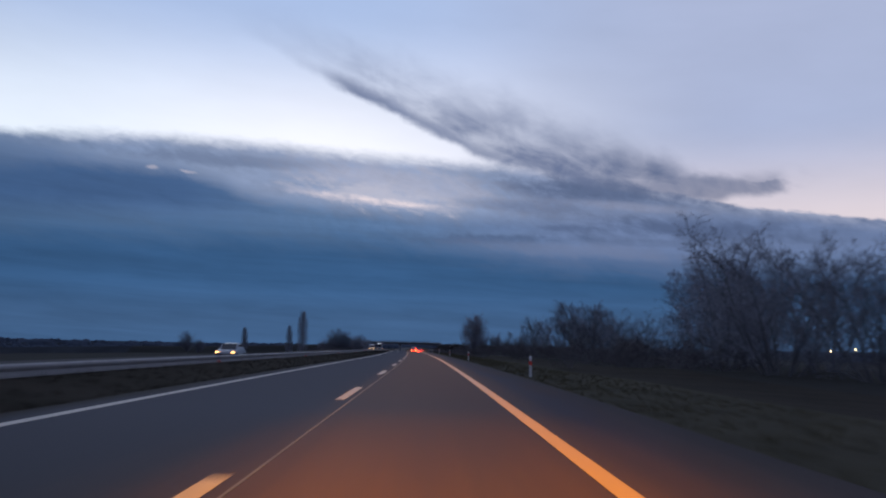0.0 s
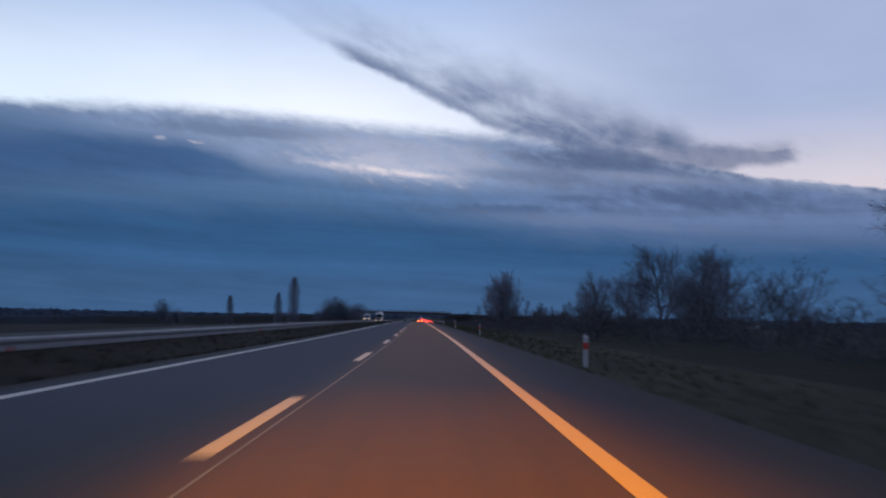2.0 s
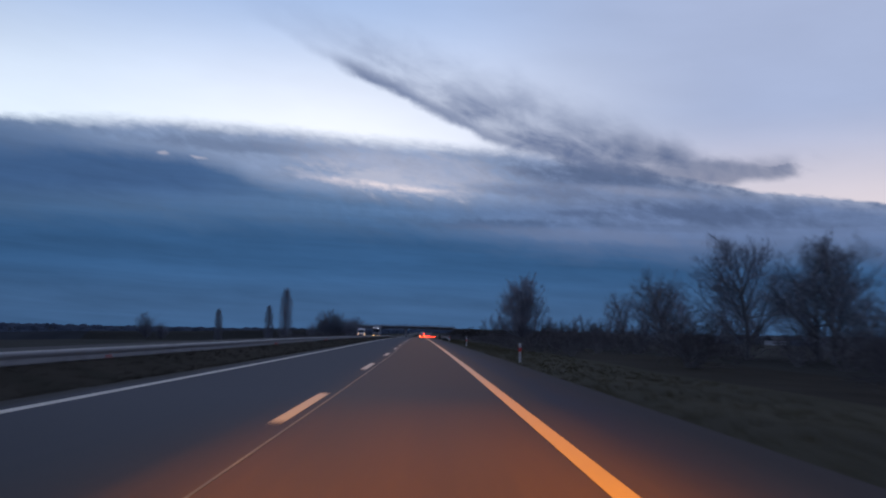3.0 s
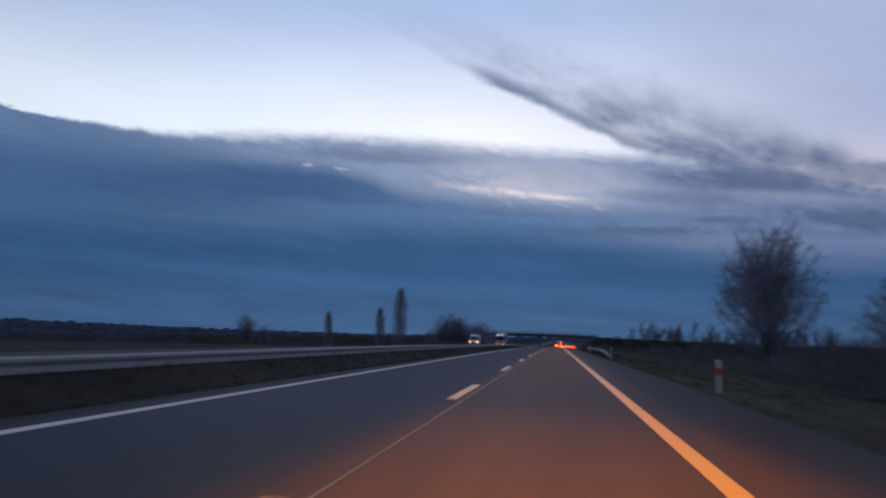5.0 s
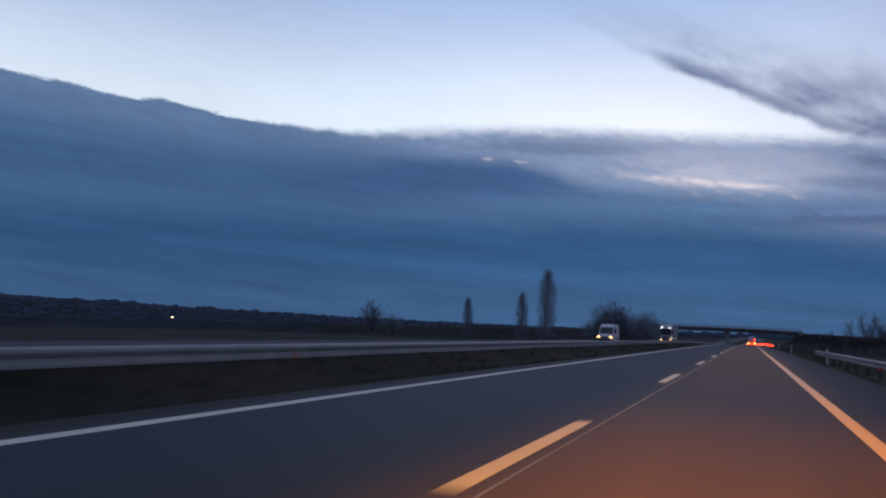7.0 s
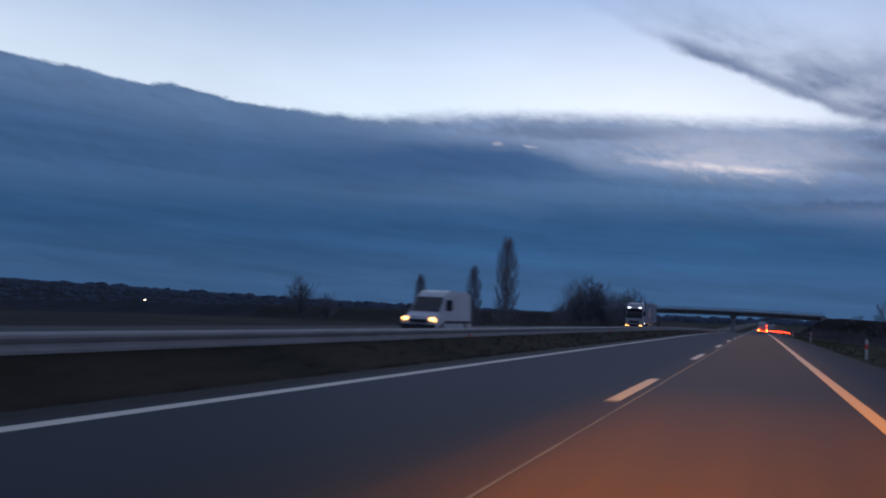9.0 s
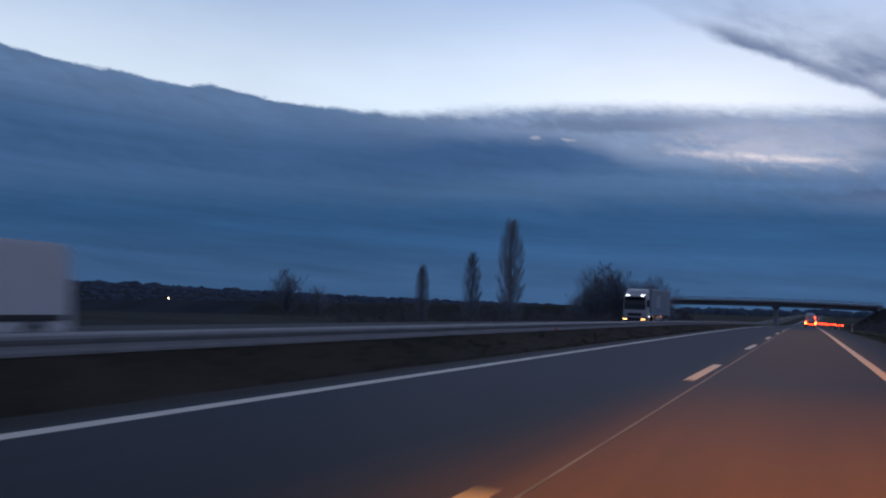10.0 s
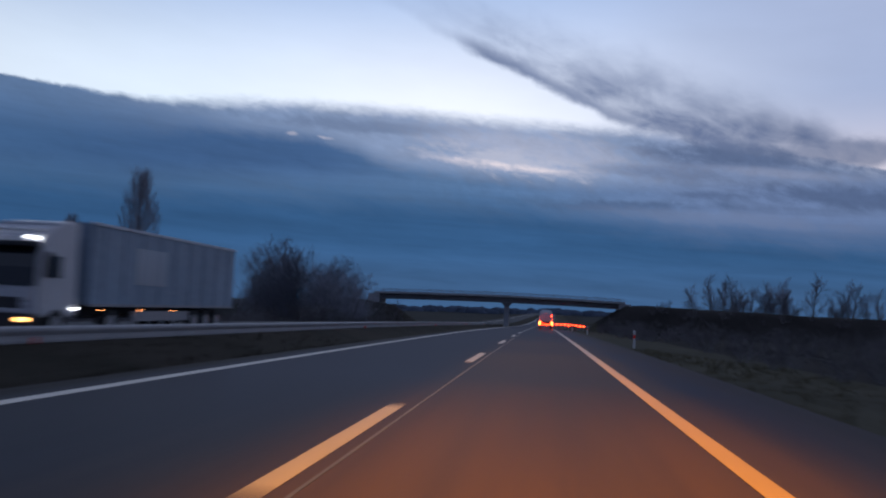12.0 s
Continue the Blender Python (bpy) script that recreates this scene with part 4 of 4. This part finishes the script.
part("abutment", boxed(-45.5, -42.5, -4.4, 4.4, -1.5, 6.8, 0.05), CONCRETE, bridge)

# ---------------------------------------------------------------- vehicles
WHITE_PAINT = material("white_paint", (0.52, 0.53, 0.56), 0.35, 0.08, 0.8, random=0.05)
# Greyed copy of white_paint: the cab's shade is put into its colour.
SHADED_WHITE = material("shaded_white_paint", (0.44, 0.44, 0.46), 0.4, 0.12, 0.8)
SILVER_PAINT = material("silver_paint", (0.40, 0.42, 0.45), 0.3, 0.08, 0.8, metal=0.3)
CURTAIN = material("grey_curtain", (0.21, 0.27, 0.34), 0.6, 0.2, 0.35, 0.2, 12)
STRAP = material("curtain_strap", (0.18, 0.23, 0.29), 0.7, 0.15, 2.0)
GLASS_DARK = material("dark_glass", (0.015, 0.018, 0.022), 0.08, 0.1, 2.0)
TYRE = material("tyre_rubber", (0.02, 0.02, 0.02), 0.9, 0.2, 6.0)
RIM = material("wheel_rim", (0.35, 0.35, 0.37), 0.4, 0.15, 6.0, metal=0.7)
CHASSIS = material("chassis", (0.03, 0.03, 0.034), 0.7, 0.25, 3.0)
HEAD_WARM = material("headlight_warm", (0.9, 0.8, 0.6), 0.2, 0.0, 5.0, emit=(1.0, 0.46, 0.13), power=5.0)
HEAD_WHITE = material("headlight_white", (0.9, 0.9, 0.9), 0.2, 0.0, 5.0, emit=(0.92, 0.96, 1.0), power=6.0)
TAIL_RED = material("tail_lamp", (0.6, 0.02, 0.01), 0.3, 0.0, 5.0, emit=(1.0, 0.024, 0.005), power=36.0)
TAIL_HOT = material("tail_lamp_amber", (0.8, 0.3, 0.05), 0.3, 0.0, 5.0, emit=(1.0, 0.075, 0.012), power=40.0)
SIDE_AMBER = material("side_marker", (0.8, 0.3, 0.05), 0.3, 0.0, 5.0, emit=(1.0, 0.34, 0.12), power=5.0)


def extrude_side(outline, x0, x1, bevel=0.0, tuck=0.0):
    """A side outline of (y, z) carried across from x0 to x1, its upper points drawn in by tuck."""
    bm = bmesh.new()
    zs = [z for y, z in outline]
    lo, hi = min(zs), max(zs)
    rows = []
    for x, sgn in ((x0, 1), (x1, -1)):
        rows.append([bm.verts.new((x + sgn * tuck * (z - lo) / (hi - lo), y, z)) for y, z in outline])
    n = len(outline)
    for i in range(n):
        bm.faces.new((rows[0][i], rows[0][(i + 1) % n], rows[1][(i + 1) % n], rows[1][i]))
    bm.faces.new(list(reversed(rows[0])))
    bm.faces.new(rows[1])
    bmesh.ops.recalc_face_normals(bm, faces=bm.faces)
    if bevel:
        bmesh.ops.bevel(bm, geom=list(bm.edges), offset=bevel, segments=2, affect="EDGES", clamp_overlap=True)
    return bm


def disc(r, w, n=20):
    bm = bmesh.new()
    bmesh.ops.create_cone(bm, cap_ends=True, segments=n, radius1=r, radius2=r, depth=w)
    bmesh.ops.rotate(bm, verts=bm.verts, matrix=Matrix.Rotation(radians(90), 3, "Y"))
    return bm


def wheel(parent, x, y, r, w):
    tyre = part("wheel", disc(r, w), TYRE, parent)
    tyre.location = (x, y, r)
    part("rim", disc(r * 0.62, w * 1.04, 14), RIM, tyre)


def lamp(name, x, y, z, w, h, mat, parent, d=0.05, label=""):
    return part(name, boxed(x - w / 2, x + w / 2, y - d / 2, y + d / 2, z - h / 2, z + h / 2, min(w, h) * 0.2), mat, parent, label)


def oncoming_car():
    c = thing("car", "silver car with bright headlights on the oncoming carriageway", "car", "oncoming vehicles")
    part("body", extrude_side([(-2.1, 0.35), (-2.15, 0.62), (-2.0, 0.78), (-1.0, 0.92), (1.5, 0.98), (2.1, 0.92), (2.15, 0.5), (2.05, 0.32)], -0.88, 0.88, 0.05, 0.06), SILVER_PAINT, c)
    part("cabin", extrude_side([(-0.95, 0.9), (-0.25, 1.40), (0.3, 1.47), (1.2, 1.42), (1.95, 0.95)], -0.80, 0.80, 0.04, 0.16), SILVER_PAINT, c)
    part("windscreen", extrude_side([(-0.93, 0.96), (-0.30, 1.40), (-0.28, 1.38), (-0.88, 0.94)], -0.66, 0.66, 0, 0.05), GLASS_DARK, c)
    for x in (-0.72, 0.72):
        part("side_window", boxed(x - 0.012, x + 0.012, -0.2, 1.3, 1.0, 1.33, 0.01), GLASS_DARK, c)
        lamp("headlight", x * 0.92, -2.07, 0.68, 0.30, 0.14, HEAD_WARM, c, 0.12)
        for y in (-1.35, 1.35):
            wheel(c, x * 1.12, y, 0.32, 0.2)
    part("bumper", boxed(-0.8, 0.8, -2.2, -2.05, 0.34, 0.52, 0.04), CHASSIS, c)
    return c


def oncoming_van():
    c = thing("van", "white panel van with bright yellow headlights on the oncoming carriageway", "van", "oncoming vehicles")
    part("body", extrude_side([(-2.75, 0.42), (-2.85, 0.75), (-2.72, 1.05), (-1.95, 1.28), (-1.15, 2.15), (-0.7, 2.42), (-0.2, 2.52), (2.9, 2.52), (3.05, 2.35), (3.1, 0.5), (2.9, 0.38)], -1.0, 1.0, 0.09, 0.13),
         WHITE_PAINT, c)
    part("windscreen", extrude_side([(-1.96, 1.34), (-1.22, 2.13), (-1.16, 2.09), (-1.88, 1.30)], -0.82, 0.82, 0, 0.05), GLASS_DARK, c)
    part("bumper", boxed(-0.97, 0.97, -2.92, -2.68, 0.36, 0.66, 0.05), BLACK_PLASTIC, c)
    part("grille", boxed(-0.5, 0.5, -2.87, -2.78, 0.74, 0.92, 0.02), CHASSIS, c)
    for x in (-0.78, 0.78):
        lamp("headlight", x, -2.74, 0.92, 0.32, 0.22, HEAD_WARM, c, 0.2)
        part("mirror", boxed(x * 1.47 - 0.08, x * 1.47 + 0.08, -1.5, -1.4, 1.4, 1.75, 0.02), BLACK_PLASTIC, c)
        part("side_window", boxed(x * 1.2 - 0.014, x * 1.2 + 0.014, -1.2, -0.2, 1.4, 2.0, 0.01), GLASS_DARK, c)
        part("side_trim", boxed(x * 1.285 - 0.016, x * 1.285 + 0.016, -1.5, 2.8, 0.72, 0.86, 0.01), BLACK_PLASTIC, c)
        for y in (-1.85, 2.0):
            wheel(c, x * 1.12, y, 0.36, 0.24)
    return c


def oncoming_truck():
    c = thing("semi_truck", "white semi truck with a grey curtain-sided trailer and lit roof lamps", "truck", "oncoming vehicles")
    part("cab", extrude_side([(-1.1, 0.75), (-1.2, 1.2), (-1.12, 2.3), (-0.85, 3.05), (-0.72, 3.34), (0.1, 3.80), (1.15, 3.95), (1.15, 0.75)], -1.22, 1.22, 0.08, 0.08), SHADED_WHITE, c)
    part("windscreen", extrude_side([(-1.19, 1.72), (-1.155, 2.3), (-0.90, 2.98), (-0.85, 2.95), (-1.08, 2.3), (-1.12, 1.70)], -1.12, 1.12, 0, 0.04), GLASS_DARK, c)
    part("grille", boxed(-0.72, 0.72, -1.24, -1.17, 0.98, 1.36, 0.02), CHASSIS, c)
    part("bumper", boxed(-1.22, 1.22, -1.36, -1.0, 0.35, 0.86, 0.06), CHASSIS, c)
    part("bumper_panel", boxed(-1.18, 1.18, -1.3, -1.1, 0.86, 1.0, 0.03), SHADED_WHITE, c)
    part("sun_visor", boxed(-1.1, 1.1, -1.28, -0.9, 2.95, 3.1, 0.03), CHASSIS, c)
    for y, z in ((-0.46, 3.5), (-0.02, 3.74)):
        part("roof_rib", boxed(-1.02, 1.02, y - 0.05, y + 0.05, z - 0.04, z + 0.06, 0.02), WHITE_PAINT, c)
    for x in (-1.262, 1.262):
        part("curtain_panel", boxed(x - 0.008, x + 0.008, 5.0, 7.6, 1.95, 3.35, 0.004), SILVER_PAINT, c, "pale square panel on the curtain")
    part("chassis", boxed(-0.45, 0.45, -0.8, 14.6, 0.75, 1.1, 0.03), CHASSIS, c)
    part("trailer", boxed(-1.25, 1.25, 1.75, 15.2, 1.15, 4.0, 0.05), CURTAIN, c, "grey curtain-sided trailer")
    for i in range(9):
        for x in (-1.262, 1.262):
            part("strap", boxed(x - 0.012, x + 0.012, 2.6 + 1.45 * i, 2.64 + 1.45 * i, 1.16, 3.9), STRAP, c)
    for z in (1.1, 3.93):
        for x in (-1.27, 1.27):
            part("trim", boxed(x - 0.02, x + 0.02, 1.7, 15.2, z, z + 0.1, 0.01), GALV if z < 2 else WHITE_PAINT, c)
    part("side_guard", boxed(-1.2, -1.14, 5.0, 10.2, 0.55, 0.95, 0.02), GALV, c)
    part("side_guard", boxed(1.14, 1.2, 5.0, 10.2, 0.55, 0.95, 0.02), GALV, c)
    for x in (-1.0, 1.0):
        lamp("headlight", x * 0.95, -1.37, 0.68, 0.42, 0.11, HEAD_WARM, c, 0.08)
        lamp("roof_lamp", x * 0.80, -0.93, 3.24, 0.34, 0.075, HEAD_WHITE, c, 0.1, "white lit roof lamp")
        part("mirror", boxed(x * 1.4 - 0.1, x * 1.4 + 0.1, -0.95, -0.8, 2.0, 2.8, 0.03), BLACK_PLASTIC, c)
        part("side_window", boxed(x * 1.205 - 0.012, x * 1.205 + 0.012, -0.75, 0.1, 2.0, 2.7, 0.01), GLASS_DARK, c)
        for y in (-0.05, 3.4, 10.7, 12.0, 13.3):
            wheel(c, x * 1.08, y, 0.5, 0.32)
        lamp("side_marker", x * 1.27, 0.9, 1.02, 0.04, 0.08, HEAD_WHITE, c, 0.22, "white lit side lamp")
        for y in (2.6, 5.5, 8.4):
            lamp("side_marker", x * 1.27, y, 0.98, 0.03, 0.05, SIDE_AMBER, c, 0.10)
    return c


def lead_truck():
    c = thing("truck", "white tanker truck driving ahead with glowing red rear lamps", "truck")
    tank = part("tank", extrude_side([(0.0, 1.2), (0.0, 3.0), (0.35, 3.35), (6.2, 3.35), (6.4, 3.0), (6.4, 1.2)], -1.2, 1.2, 0.22, 0.25), WHITE_PAINT, c, "rounded white body")
    part("cab", boxed(-1.2, 1.2, 6.7, 8.7, 0.8, 3.1, 0.15), WHITE_PAINT, c)
    part("chassis", boxed(-0.9, 0.9, 0.1, 8.4, 0.6, 1.15, 0.04), CHASSIS, c)
    part("rear_bar", boxed(-1.25, 1.25, -0.14, 0.02, 0.72, 1.18, 0.04), CHASSIS, c)
    for x in (-1.08, 1.08):
        lamp("tail_lamp", x, -0.17, 1.0, 0.30, 0.62, TAIL_HOT, c, 0.06)
    for i in range(4):
        lamp("marker_lamp", -0.63 + 0.42 * i, -0.17, 0.80, 0.20, 0.20, TAIL_RED, c, 0.06)
    lamp("tail_lamp", 1.0, -0.05, 2.35, 0.2, 0.3, TAIL_RED, c, 0.08)
    for x in (-1.0, 1.0):
        for y in (1.2, 2.6, 7.6):
            wheel(c, x, y, 0.5, 0.34)
    return c


oncoming_car().matrix_world = place(-16.6, 53, -0.12)
oncoming_van().matrix_world = place(-16.7, 318.5, -0.12)
oncoming_truck().matrix_world = place(-16.7, 398, -0.12)
lead_truck().matrix_world = place(0.5, 523)


# Made-up lamps and stands that imitate the red lights beside the tanker.
def warning_lamp():
    w = thing("warning_lamp", "made-up red lamp on a low stand, for red lights beside the tanker", "warning lamp", "row of red lamps")
    part("base", boxed(-0.3, 0.3, -0.2, 0.2, 0.0, 0.09, 0.03), BLACK_PLASTIC, w)
    part("stand", boxed(-0.03, 0.03, -0.03, 0.03, 0.08, 0.78, 0.008), GALV, w)
    bm = disc(0.15, 0.1, 18)
    bmesh.ops.rotate(bm, verts=bm.verts, matrix=Matrix.Rotation(radians(90), 3, "Z"))
    bmesh.ops.translate(bm, verts=bm.verts, vec=(0, 0, 0.92))
    part("lens", bm, TAIL_RED, w, "glowing red lens")
    return w


lamp0 = warning_lamp()
lamp0.matrix_world = place(2.5, 523)
for i in range(1, 8):
    copy_thing(lamp0, place(2.5 + 0.70 * i, 523 + 0.7 * i, 0.0 if i < 3 else lie(2.5 + 0.70 * i, 523) + 0.02))


# ---------------------------------------------------------------- far lights and a house
LAMP_GLOW = material("lamp_glow", (0.9, 0.8, 0.6), 0.3, 0.0, 5.0, emit=(1.0, 0.72, 0.42), power=9.0)


def yard_lamp(u, s, height, size):
    y = thing("street_lamp", "lit lamp on a tall steel pole far off in the fields", "street lamp", "far lamps")
    bm = bmesh.new()
    bmesh.ops.create_cone(bm, cap_ends=True, segments=8, radius1=0.12, radius2=0.07, depth=height)
    bmesh.ops.translate(bm, verts=bm.verts, vec=(0, 0, height / 2))
    part("pole", bm, GALV, y)
    part("arm", boxed(-0.06, 0.06, -1.3, 0.0, height - 0.1, height, 0.02), GALV, y)
    part("lamp_head", boxed(-size / 2, size / 2, -1.3 - size, -1.2, height - 0.12 - size * 0.6, height - 0.02, 0.05), LAMP_GLOW, y, "glowing lamp head")
    y.matrix_world = place(u, s, lie(u, s) - 0.05)


yard_lamp(-633, 1000, 5.0, 1.1)
for u, s, h in ((272, 520, 7.0), (292, 560, 8.0), (330, 600, 7.5)):
    yard_lamp(u, s, h, 1.2)

house = thing("house", "small white farmhouse with a dark pitched roof beyond the trees", "house")
part("wall", boxed(-5, 5, -3.5, 3.5, 0, 3.0), WHITE_PAINT, house)
bm = bmesh.new()
vs = [bm.verts.new(v) for v in ((-5.4, -4, 2.9), (5.4, -4, 2.9), (5.4, 4, 2.9), (-5.4, 4, 2.9), (-5.4, 0, 5.6), (5.4, 0, 5.6))]
for f in ((0, 1, 5, 4), (2, 3, 4, 5), (3, 0, 4), (1, 2, 5), (3, 2, 1, 0)):
    bm.faces.new([vs[i] for i in f])
part("roof", bm, CHASSIS, house)
for x in (-3.2, 0.2, 3.0):
    w = part("window", boxed(x - 0.5, x + 0.5, -3.54, -3.45, 1.0, 2.1), GALV, house)
    part("pane", boxed(x - 0.42, x + 0.42, -3.56, -3.52, 1.08, 2.02), GLASS_DARK, w)
part("door", boxed(-1.9, -1.0, -3.55, -3.45, 0.0, 2.05), CHASSIS, house)
house.matrix_world = place(205, 560, lie(205, 560), 25)

# ---------------------------------------------------------------- grass along the verges
rng = random.Random(9)
bv, bf = [], []


def tuft(u, s, h):
    p = at(u, s, lie(u, s) - 0.02)
    for j in range(5):
        a = rng.random() * 6.283
        w = Vector((math.cos(a), math.sin(a), 0)) * 0.012
        lean = Vector((rng.gauss(0, 0.35), rng.gauss(0, 0.35), 1)) * h * (0.6 + 0.6 * rng.random())
        q = p + Vector((rng.gauss(0, 0.08), rng.gauss(0, 0.08), 0))
        n = len(bv)
        bv.extend((q - w, q + w, q + lean * 0.6 + w * 0.6, q + lean, q + lean * 0.6 - w * 0.6))
        bf.append((n, n + 1, n + 2, n + 3, n + 4))


for i in range(9000):
    s = -22 + 440 * rng.random()
    tuft(4.62 + 7 * rng.random() ** 1.3, s, 0.08 + 0.14 * rng.random())
tagged(mesh_object("grass", bv, bf, BLADE), "dry brown winter grass tufts on the verge", "grass", kind="stuff")
bv, bf = [], []
for i in range(4500):
    s = -22 + 440 * rng.random()
    tuft(ROAD_L - 0.15 - 4.9 * rng.random(), s, 0.10 + 0.16 * rng.random())
tagged(mesh_object("grass", bv, bf, GRASS), "dark winter grass tufts on the median", "grass", kind="stuff")
